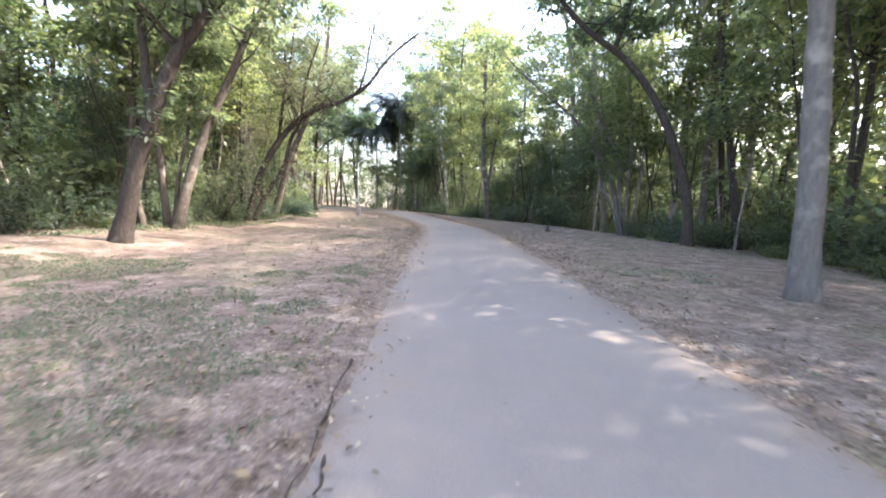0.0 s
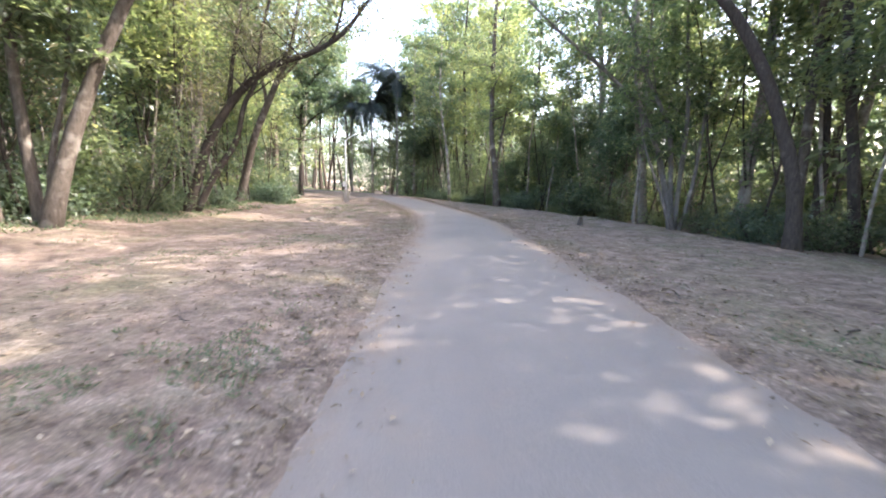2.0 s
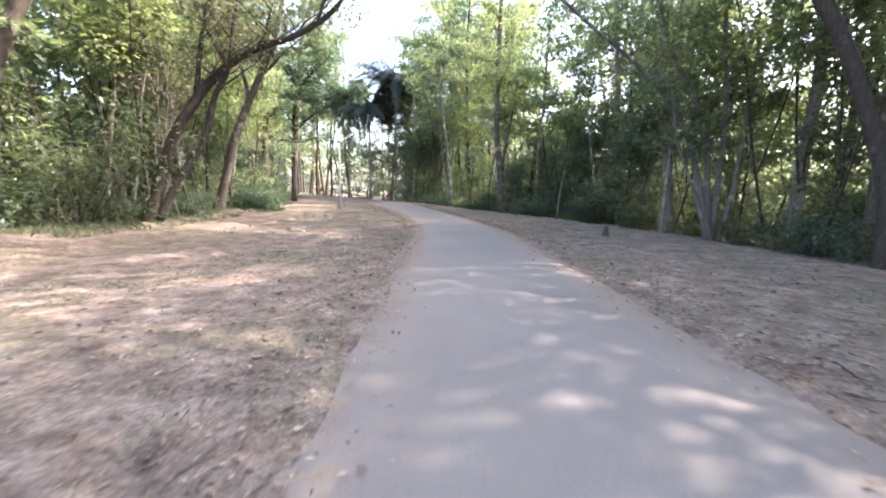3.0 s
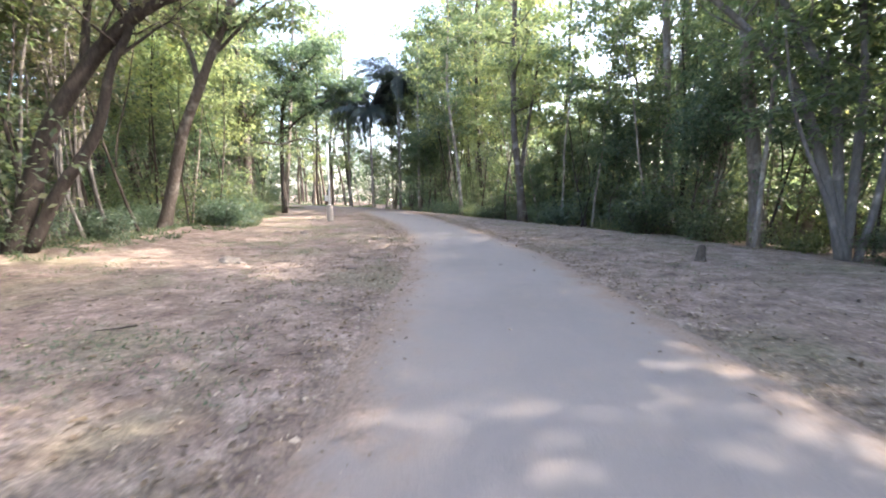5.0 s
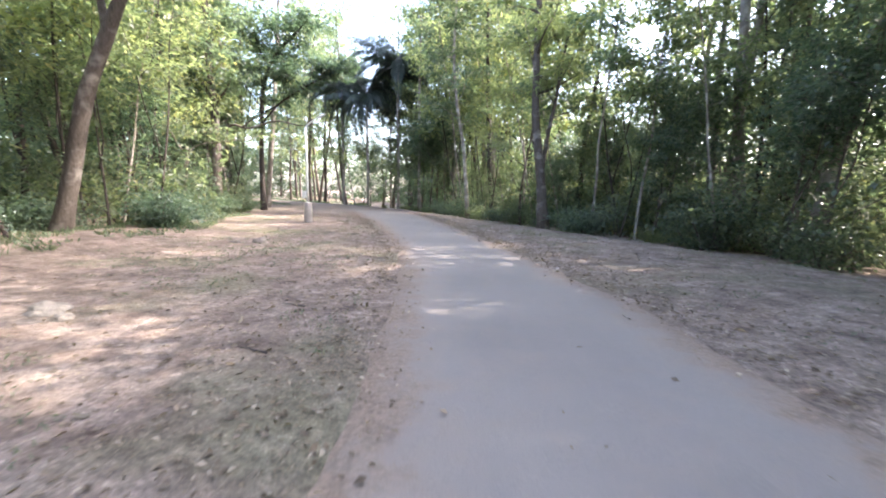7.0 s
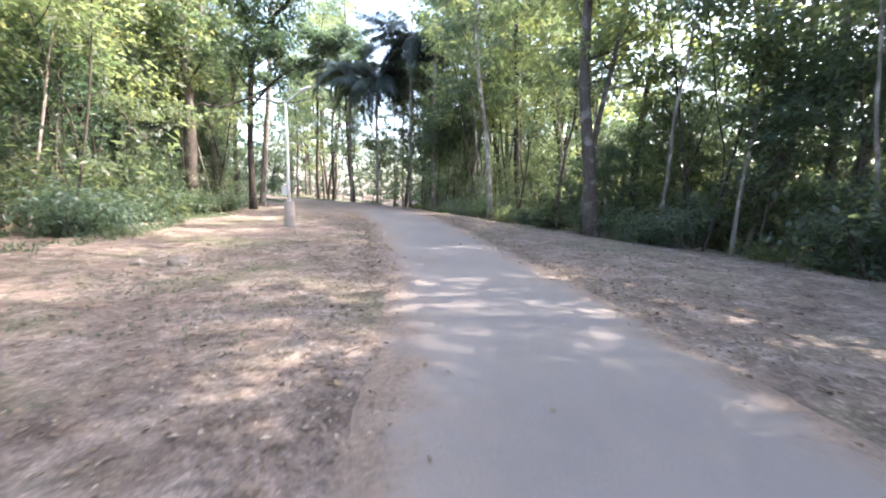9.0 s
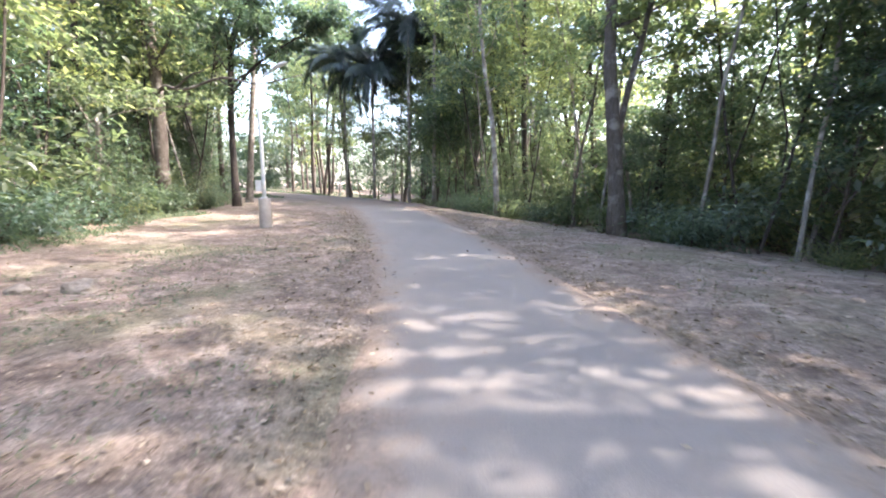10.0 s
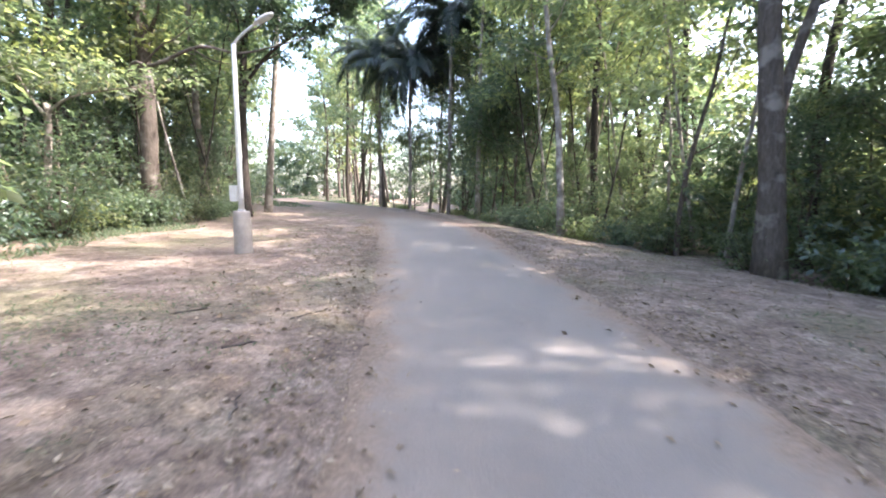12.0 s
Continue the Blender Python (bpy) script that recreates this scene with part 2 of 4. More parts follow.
def clump_leaves(rs, clumps, per, size, flat=0.34, droop=0.3):
    """Leaf arrays for clumps (x, y, z, r)."""
    cl = np.array(clumps)
    n = len(cl) * per
    idx = np.repeat(np.arange(len(cl)), per)
    g = rs.normal(size=(n, 3))
    g /= np.linalg.norm(g, axis=1, keepdims=True)
    rad = rs.uniform(0.15, 1, n) ** 0.5
    off = g * rad[:, None] * cl[idx, 3][:, None]
    off[:, 2] *= flat
    c = cl[idx, :3] + off
    d = g * 0.7 + rs.normal(size=(n, 3)) * 0.5
    d[:, 2] = d[:, 2] * 0.5 - droop
    nrm = rs.normal(size=(n, 3)) * 0.45 + np.array([0, 0, 1.0])
    ln = size * rs.uniform(0.6, 1.35, n)
    return c, d, nrm, ln, ln * rs.uniform(0.34, 0.54, n)


def bezier_limb(rng, p, d, length, sag, n=6):
    pts, p, d = [Vector(p)], Vector(p), Vector(d).normalized()
    for _ in range(n):
        d = (d + Vector((rng.uniform(-.22, .22), rng.uniform(-.22, .22), rng.uniform(-.12, .2) - sag))).normalized()
        p = p + d * (length / n)
        pts.append(p)
    return pts


def grow(tubes, rng, trunk, radii, first, count, reach, sides=8, clump=(0.45, 0.95), twigs=2):
    """Adds a trunk with limbs to tubes and returns clump centres for the leaves."""
    tubes.add(trunk, radii, sides, rng, 0.07)
    clumps = []
    n = len(trunk)
    for j in range(count):
        u = first + (1 - first) * (j + rng.random() * 0.8) / count
        k = min(n - 2, int(u * (n - 1)))
        p = trunk[k].lerp(trunk[k + 1], u * (n - 1) - k)
        a = j * 2.4 + rng.uniform(-0.5, 0.5)
        ln = reach * (1.15 - 0.65 * u) * rng.uniform(0.65, 1.2)
        limb = bezier_limb(rng, p, (math.cos(a), math.sin(a), rng.uniform(0.25, 0.9)), ln, -0.01)
        r = radii[k] * rng.uniform(0.3, 0.5)
        tubes.add(limb, [max(0.012, r * (1 - 0.85 * i / (len(limb) - 1))) for i in range(len(limb))], 4)
        for i in (3, 4, 5, 6):
            q = limb[i]
            clumps.append((*(q + Vector((rng.uniform(-.4, .4), rng.uniform(-.4, .4), rng.uniform(-.2, .3)))), rng.uniform(*clump)))
            if twigs and i > 3:
                b2 = a + rng.choice((-1, 1)) * rng.uniform(0.6, 1.2)
                tw = bezier_limb(rng, q, (math.cos(b2), math.sin(b2), rng.uniform(-.1, .5)), ln * 0.35, 0.02, 3)
                if twigs > 1:
                    tubes.add(tw, [0.018, 0.014, 0.01, 0.006], 3)
                clumps.append((*tw[-1], rng.uniform(*clump)))
    for i in range(3):
        clumps.append((*(trunk[-1] + Vector((rng.uniform(-.8, .8), rng.uniform(-.8, .8), rng.uniform(-.5, .6)))), rng.uniform(*clump)))
    return clumps


def base_empty(name, m, label, category, group=""):
    e = new(name)
    e.empty_display_size = 0.3
    e.matrix_basis = m
    return tagged(e, label, category, group)


# ---- ground and road ----
def build_ground():
    xs = sorted(set([-900, -400, -200, -120, -80, -60] + [round(v2, 2) for v2 in np.arange(-46, -14, 1.6)] + [round(v2, 2) for v2 in np.arange(-14, 14, 0.35)] + [round(v2, 2) for v2 in np.arange(14, 46, 1.6)] + [60, 80, 120, 200, 400, 900]))
    ys = sorted(set([-900, -400, -200, -100, -60, -40] + [round(v2, 2) for v2 in np.arange(-20, 0, 1.5)] + [round(v2, 2) for v2 in np.arange(0, 60, 0.4)] + [round(v2, 2) for v2 in np.arange(60, 110, 2)] + [130, 200, 400, 900]))
    verts = [(x, y, ground_z(x, y)) for y in ys for x in xs]
    w = len(xs)
    faces = [(r * w + c, r * w + c + 1, r * w + w + c + 1, r * w + w + c) for r in range(len(ys) - 1) for c in range(w - 1)]
    tagged(mesh_object("ground", verts, faces, EARTH), "dry brown earth with fallen leaves and sparse grass", "ground", kind="structure")


def build_road():
    verts, faces, n = [], [], 13
    ys = [y for y in np.concatenate([np.arange(-40, 0, 0.5), np.arange(0, 50, 0.09), np.arange(50, 74, 0.4)])]
    for y in ys:
        l, r = interp(y, ROAD_L), interp(y, ROAD_R)
        l += noise.noise(Vector((1.3, y * 0.6, 0))) * 0.07 + noise.noise(Vector((4.3, y * 3.3, 0))) * 0.05 + noise.noise(Vector((5.3, y * 9.3, 0))) * 0.03
        r += noise.noise(Vector((7.7, y * 0.6, 0))) * 0.07 + noise.noise(Vector((9.1, y * 3.3, 0))) * 0.05 + noise.noise(Vector((2.1, y * 9.3, 0))) * 0.03
        for k in range(n):
            u = k / (n - 1)
            x = l + (r - l) * u
            z = base_z(x, y) + 0.012 + 0.03 * (1 - (2 * u - 1) ** 2)
            if k in (0, n - 1):
                z -= 0.06
            verts.append((x, y, z))
    for i in range(len(ys) - 1):
        for k in range(n - 1):
            a = i * n + k
            faces.append((a, a + 1, a + n + 1, a + n))
    road = mesh_object("road", verts, faces, ASPHALT)
    att = road.data.attributes.new("edge_dust", "FLOAT", "POINT")
    att.data.foreach_set("value", [max(0.0, abs(2 * (k % n) / (n - 1) - 1) - 0.45) * 1.1 * (0.5 + 0.5 * smooth(7, 17, verts[k][1])) + 0.55 * smooth(43, 54, verts[k][1]) for k in range(len(verts))])
    crack = Tubes()
    rng = random.Random(2)
    for x0, y0, x1, y1 in ((-0.72, 1.6, -0.84, 3.6), (-0.5, 1.2, -0.66, 2.2)):
        m = 16
        line = [(x0 + (x1 - x0) * i / m + rng.uniform(-.025, .025), y0 + (y1 - y0) * i / m, 0) for i in range(m + 1)]
        crack.add([(x, y, base_z(x, y) + 0.012) for x, y, _ in line], [0.004 + 0.012 * rng.random() for _ in line], 5)
    mesh_object("crack", crack.v, crack.f, CRACK, road)
    tagged(road, "narrow worn grey asphalt path with crumbling edges", "road", kind="structure")


build_ground()
build_road()


# ---- trees ----
def forest_tree(seed, height, leaf, bark, size, per, reach, first=0.3, count=15, r0=0.16, lean=0.08, forked=False):
    """A prototype tree standing at the origin."""
    rng, rs = random.Random(seed), np.random.RandomState(seed)
    root = base_empty("tree", Matrix(), "", "tree")
    la = rng.uniform(0, 6.28)
    pts = [Vector((0, 0, -0.3))]
    d = Vector((math.cos(la) * lean, math.sin(la) * lean, 1))
    for i in range(9):
        d = (d + Vector((rng.uniform(-.09, .09), rng.uniform(-.09, .09), 0.05))).normalized()
        pts.append(pts[-1] + d * (height / 9))
    trunk = spline(pts, 3)
    n = len(trunk)
    tb = Tubes()
    radii = [r0 * (1 - 0.85 * i / (n - 1)) + (0.35 * r0 if i == 0 else 0.12 * r0 if i == 1 else 0) for i in range(n)]
    clumps = grow(tb, rng, trunk, radii, first, count, reach, twigs=1)
    if forked:
        k = int(n * rng.uniform(0.12, 0.3))
        a = rng.uniform(0, 6.28)
        p2 = [trunk[k] + Vector((math.cos(a) * s * 1.6, math.sin(a) * s * 1.6, s * height * 0.6 + 0.1)) + Vector((rng.uniform(-.15, .15), rng.uniform(-.15, .15), 0)) for s in (0, 0.15, 0.35, 0.6, 0.8, 1.0)]
        stem = spline(p2, 3)
        m2 = len(stem)
        clumps += grow(tb, rng, stem, [r0 * 0.6 * (1 - 0.8 * i / (m2 - 1)) for i in range(m2)], 0.45, count // 2, reach * 0.8)
    mesh_object("trunk", tb.v, tb.f, bark, root)
    leaves_mesh("crown", *clump_leaves(rs, clumps, per, size), leaf, root)
    return root


def bush(seed, height, leaf, size, stems=9, per=34, spread=1.0):
    rng, rs = random.Random(seed), np.random.RandomState(seed)
    root = base_empty("bush", Matrix(), "", "bush")
    tb, clumps = Tubes(), []
    for j in range(stems):
        a = j * 2.4 + rng.uniform(-.4, .4)
        o = rng.uniform(0, 0.4) * spread
        st = bezier_limb(rng, (math.cos(a) * o, math.sin(a) * o, -0.1), (math.cos(a) * 0.5 * spread, math.sin(a) * 0.5 * spread, 1), height * rng.uniform(0.55, 1.1), 0.04, 7)
        tb.add(st, [0.028 * (1 - 0.8 * i / 7) for i in range(8)], 3)
        for i in range(1, 8):
            clumps.append((*(st[i] + Vector((rng.uniform(-.35, .35), rng.uniform(-.35, .35), rng.uniform(-.1, .15)))), rng.uniform(0.3, 0.62) * min(1.3, height / 2)))
            if i > 3:
                clumps.append((*(st[i] + Vector((rng.uniform(-.8, .8), rng.uniform(-.8, .8), rng.uniform(-.5, .1))) * spread), rng.uniform(0.3, 0.55) * min(1.3, height / 2)))
    mesh_object("stem", tb.v, tb.f, BARK, root)
    leaves_mesh("foliage", *clump_leaves(rs, clumps, per, size, 0.75), leaf, root)
    return root


def place(proto, spots, used):
    """Puts the prototype at its first spot and copies at the others."""
    for x, y, turn, size in spots:
        m = Matrix.Translation((x, y, ground_z(x, y) - 0.02)) @ Matrix.Rotation(turn, 4, "Z") @ Matrix.Diagonal((size, size, size, 1))
        if not used.get(proto.name):
            proto.matrix_basis = m
            used[proto.name] = True
        else:
            c = copy_thing(proto, Matrix.Translation((x, y, ground_z(x, y) - 0.02)) @ Matrix.Rotation(turn, 4, "Z"))
            c.matrix_basis = m


PLACED = {}
TALL = [
    tagged(forest_tree(11, 18, LEAF, BARK, 0.27, 26, 4.2, 0.38, 13, 0.17), "tall slender woodland tree with brown bark and green leaves", "tree", "woodland trees"),
    tagged(forest_tree(12, 20, LEAF_BRIGHT, BARK_DARK, 0.27, 26, 4.4, 0.42, 13, 0.15, 0.15), "tall woodland tree with dark bark and yellow-green leaves", "tree", "woodland trees"),
    tagged(forest_tree(13, 15, LEAF, BARK_DARK, 0.26, 26, 3.8, 0.33, 13, 0.14, 0.1, True), "forked woodland tree with dark bark and green leaves", "tree", "woodland trees"),
    tagged(forest_tree(14, 21, LEAF, BARK_PALE, 0.28, 24, 4.6, 0.45, 13, 0.19, 0.05), "tall pale-barked woodland tree with a high green crown", "tree", "woodland trees"),
    tagged(forest_tree(15, 12, LEAF_BRIGHT, BARK, 0.20, 32, 2.8, 0.18, 14, 0.08, 0.2), "young woodland tree with thin trunk and light green leaves", "tree", "woodland trees"),
    tagged(forest_tree(16, 7.5, LEAF_DARK, BARK, 0.19, 27, 2.3, 0.10, 14, 0.06, 0.15, True), "low understorey tree with dense dark green leaves", "tree", "woodland trees"),
    tagged(forest_tree(17, 13, LEAF, BARK_PALE, 0.25, 21, 1.8, 0.42, 9, 0.06, 0.22), "thin pale pole tree with a sparse crown", "tree", "woodland trees"),
    tagged(forest_tree(18, 11, LEAF_BRIGHT, BARK_DARK, 0.23, 20, 1.8, 0.4, 9, 0.05, 0.3, True), "thin dark crooked tree with a sparse crown", "tree", "woodland trees"),
    tagged(forest_tree(19, 19, LEAF, BARK, 0.52, 15, 4.6, 0.2, 15, 0.18), "tall tree deep in the wood with green leaves", "tree", "trees deep in the wood"),
    tagged(forest_tree(20, 17, LEAF_BRIGHT, BARK_DARK, 0.50, 15, 4.4, 0.15, 15, 0.16), "tree deep in the wood with sunlit yellow-green leaves", "tree", "trees deep in the wood"),
]
BUSHES = [
    tagged(bush(31, 2.6, LEAF_DARK, 0.165, 9, 24), "dense dark green bush at the wood's edge", "bush", "bushes at the wood's edge"),
    tagged(bush(32, 1.8, LEAF_BLUE, 0.16, 9, 26), "low blue-green bush at the wood's edge", "bush", "bushes at the wood's edge"),
    tagged(bush(33, 3.8, LEAF, 0.175, 10, 23, 1.1), "tall loose green bush at the wood's edge", "bush", "bushes at the wood's edge"),
    tagged(bush(34, 1.2, LEAF_BRIGHT, 0.125, 8, 26), "small light green bush at the wood's edge", "bush", "bushes at the wood's edge"),
    tagged(bush(35, 4.5, LEAF_BRIGHT, 0.38, 10, 11, 1.5), "tall sunlit green thicket inside the wood", "bush", "thickets inside the wood"),
    tagged(bush(36, 5.0, LEAF, 0.38, 10, 11, 1.5), "tall dense green thicket inside the wood", "bush", "thickets inside the wood"),
]


GLADE = [(57, -20.6, -16.6), (62, -23.8, -18.6), (80, -35.0, -26.0), (98, -47.0, -34.0)]


def in_clearing(x, y):
    """The open grass strip along the path beyond the bend, and the open ground behind the row of thin trunks."""
    if 66 < y < 96 and -36 < x < -3:
        return True
    return 57 < y < 98 and np.interp(y, [g[0] for g in GLADE], [g[1] for g in GLADE]) < x < np.interp(y, [g[0] for g in GLADE], [g[2] for g in GLADE])


def in_sky_gap(x, y):
    """A part of the wood with low growth only, over which the sky shows."""
    return 36 < y < 75 and -2.5 + 0.412 * (y - 24.8) < x < 0.5 + 0.72 * (y - 24.8)


def plant_woods():
    rng = random.Random(5)
    trees, shrubs = {i: [] for i in range(len(TALL))}, {i: [] for i in range(len(BUSHES))}
    taken = [(5.8, 6.4), (-8.95, 11.25), (-9.8, 15), (-10.9, 15), (-10.1, 21.1), (-11.6, 28), (9.85, 16.5), (9.3, 25.2), (9.95, 22.9), (4.2, 38.3), (6.85, 41.4), (0.43, 45.2), (-3.8, 56), (-10, 61.4), (-15.2, 42), (-14.6, 37.9), (-7.6, 36.7)]

    def free(x, y, gap):
        if in_clearing(x, y):
            return False
        if any((x - a) ** 2 + (y - c) ** 2 < gap * gap for a, c in taken):
            return False
        taken.append((x, y))
        return True

    def put(x, y, kinds, s0=0.85, s1=1.2):
        trees[rng.choice(kinds)].append((x, y, rng.uniform(0, 6.28), rng.uniform(s0, s1)))

    high, deep = (0, 0, 1, 1, 2, 3, 3), (8, 8, 9, 9)
    for side in (1, -1):
        edge = WOOD_R if side > 0 else WOOD_L
        bands = ((0.4, 3.6, 44, 1.1, (6, 7, 6, 7, 6)), (0.8, 4.0, 30 if side > 0 else 10, 1.7, (5, 5, 5, 4)), (1.2, 8, 28, 2.4, high), (8, 17, 20 if side > 0 else 18, 3.0, deep))
        for depth0, depth1, count, gap, kinds in bands:
            made = tries = 0
            while made < count and tries < 900:
                tries += 1
                y = rng.uniform(-4, 72) if depth0 < 6 else rng.uniform(-12, 80)
                x = interp(y, edge) + side * rng.uniform(depth0, depth1)
                if -16 < x < -1.5 and 46 < y < 67 and kinds is not bands[1][4]:
                    continue
                # gaps in the canopy through which the sun reaches the path
                if kinds in (high, deep) and side > 0 and any(a < y - 0.14 * x < c for a, c in ((4.8, 5.7), (8.6, 9.4), (13.5, 14.2), (24.4, 27.6), (38.0, 40.4))):
                    continue
                if side > 0 and kinds is high and 33 < y < 58 and rng.random() < 0.6:
                    continue
                if kinds in (high, deep) and in_sky_gap(x, y):
                    continue
                if side < 0 and 33 < y < 46 and depth0 == 0.8:
                    continue
                # out-of-view trees stay only near the right edge, as shade for the path
                if y < 0.72 * abs(x) - 2 and (side < 0 or depth0 > 6 or kinds is bands[0][4]):
                    continue
                if free(x, y, gap):
                    put(x, y, kinds, 0.85 if y < 40 else 1.0, 1.2 if y < 40 else 1.4)
                    made += 1
        y = 3.0
        while y < 70:
            x = interp(y, edge) + side * (rng.uniform(-0.1, 1.7) + 0.7 * noise.noise(Vector((y * 0.23, side * 5.0, 0))))
            if free(x, y, 0.55):
                k = rng.choice((0, 0, 2, 1, 3)) if side > 0 else rng.choice((0, 1, 1, 2, 3, 1))
                low = side > 0 and y > 52
                shrubs[3 if low else k].append((x, y, rng.uniform(0, 6.28), rng.uniform(0.35, 0.6) if low else rng.uniform(0.6, 1.1)))
            y += rng.uniform(0.8, 1.7)
        for _ in range(34):
            y = rng.uniform(6, 70)
            x = interp(y, edge) + side * rng.uniform(2.0, 6)
            if free(x, y, 0.9):
                shrubs[rng.choice((2, 4, 5, 5))].append((x, y, rng.uniform(0, 6.28), rng.uniform(0.6, 0.95)))
        for _ in range(70):
            y = rng.uniform(8, 76)
            x = interp(y, edge) + side * rng.uniform(5.5, 20)
            if y > 0.72 * abs(x) and free(x, y, 1.7):
                shrubs[rng.choice((4, 5))].append((x, y, rng.uniform(0, 6.28), rng.uniform(0.9, 1.5)))
        for _ in range(14):
            y = rng.uniform(12, 84)
            x = interp(y, edge) + side * rng.uniform(18, 36)
            if y > 0.7 * abs(x) and free(x, y, 2.2):
                shrubs[rng.choice((4, 5))].append((x, y, rng.uniform(0, 6.28), rng.uniform(1.6, 2.4)))
    # the right-hand ones below y = 12 stand out of view, added for shade
    for x, y, k, size in ((5.0, 45.8, 5, 0.7), (2.6, 49.2, 1, 1.3), (-0.4, 54.5, 3, 1.35), (14.5, 37, 2, 1.0), (11.2, 32.8, 2, 0.8), (13, 35, 0, 1.0), (8.9, 32.2, 5, 0.85), (8.1, 34.6, 5, 0.8), (9.7, 29.6, 5, 0.85), (9.2, 35.6, 5, 0.9), (8.3, 38.6, 5, 0.85), (10, 37.2, 5, 0.95), (8.7, 41.9, 5, 0.8), (6.2, 43.8, 5, 0.7), (3.4, 46.6, 5, 0.65), (1.8, 49, 5, 0.6), (5.9, 40.0, 5, 0.6), (12.2, 8.6, 1, 1.1), (12.6, 13.4, 0, 1.15), (17.5, 22.5, 1, 1.3), (11.6, 31.2, 1, 1.0), (16, 31.5, 3, 1.3), (12.2, 21.8, 3, 1.3), (15.5, 10.2, 0, 1.2), (13.4, 11.4, 3, 1.15), (8.4, 43.8, 5, 1.0), (10.6, 41.3, 5, 1.15), (13.2, 15.9, 5, 1.1), (12.4, 18.8, 1, 1.2), (14.5, -2, 0, 1.2), (10, -6, 3, 1.2), (13, -7.5, 1, 1.2), (2.8, 60, 3, 1.35), (6.5, 60, 0, 1.4), (-1.0, 61, 0, 1.3), (11.8, 18.8, 0, 1.1), (14.2, 20.4, 3, 1.1), (12.5, 4.6, 0, 1.1), (14.5, 2.6, 3, 1.1), (-14, 67.5, 0, 1.3), (-18.2, 72.5, 2, 1.4), (-21.5, 76.5, 1, 1.4), (-22.6, 56.5, 2, 1.2), (-26, 62, 0, 1.25), (-29.5, 67, 1, 1.3), (-33, 71, 3, 1.3), (10.6, 26.9, 3, 1.3), (10.5, 29.6, 3, 1.25), (12.6, 17.4, 1, 1.15), (16, 18.6, 0, 1.2), (-37, 102, 8, 1.25), (-42, 104, 9, 1.2), (-33, 100, 8, 1.2), (-47, 102, 9, 1.2), (-39.5, 108, 8, 1.4), (-19.6, 53.5, 0, 1.2), (-13.6, 31, 5, 0.9), (-15.2, 35, 5, 0.95), (-17.6, 40.5, 5, 1.0), (-17.8, 44.5, 5, 1.1), (-13.6, 27, 4, 0.9), (-13.8, 22.6, 4, 1.0), (-13.6, 20, 5, 0.9), (-13.0, 16.8, 5, 0.85), (-14.2, 12.5, 5, 1.0), (-15.4, 9.8, 5, 1.0), (-16.4, 30, 4, 1.0), (-16.8, 25, 4, 1.0), (-17, 20, 4, 1.0), (-17.6, 15.5, 5, 1.2), (-19.5, 36.5, 5, 1.3), (-20, 47.5, 5, 1.2), (-18.6, 50, 5, 1.0), (-15.2, 67, 6, 1.0), (-13.9, 65.4, 7, 1.05), (-12.2, 64.8, 6, 1.1), (-11.1, 63.4, 7, 0.95), (-8.4, 62.2, 6, 1.05), (-5.2, 60.6, 7, 1.1), (-2.6, 58.8, 6, 1.0), (-16.8, 68.6, 7, 1.0), (10.6, 3.8, 2, 1.1), (10.4, 1.2, 2, 1.15), (11.5, 8.4, 0, 1.0), (10.9, 33.6, 3, 1.25), (11.6, 36, 3, 1.25), (11.9, 24.6, 5, 0.8), (12.4, 27.6, 5, 0.9), (11.6, 30.6, 5, 0.8), (12.8, 21.4, 5, 0.8), (14.8, 13.6, 2, 1.0), (12.4, 12.6, 2, 1.05), (14.5, 10.6, 0, 1.1), (-26, 80, 8, 1.1), (-23.5, 84, 9, 1.2), (-30, 93, 8, 1.2), (-16.9, 47.4, 5, 0.6)):
        trees[k].append((x, y, rng.uniform(0, 6.28), size))
        taken.append((x, y))
    for x, y, size in ((-20.5, 77, 1.35), (-8.5, 69, 1.35), (-5, 72, 1.4), (-1.5, 66, 1.3), (3, 70, 1.3), (-24, 90, 1.5), (-16.5, 51.5, 1.25), (-23.5, 55, 1.3), (-26, 60, 1.35), (-17.5, 47.5, 1.1), (-22, 82, 1.5), (-34, 74, 1.4), (-28, 92, 1.6), (-22.5, 96, 1.6), (-25.5, 86, 1.5), (-20.5, 9.5, 1.0), (-18.5, 14.2, 1.0), (-16.2, 7.2, 0.9)):
        trees[rng.choice((0, 1, 3))].append((x, y, rng.uniform(0, 6.28), size))
        taken.append((x, y))
    # unseen trees added right of the start so that the path lies in shade
    for x, y, k in ((9.6, 2.6, 0), (10.6, -0.6, 3), (8.6, -3.6, 0), (12.4, 1.0, 2)):
        trees[k].append((x, y, rng.uniform(0, 6.28), 1.0))
        taken.append((x, y))
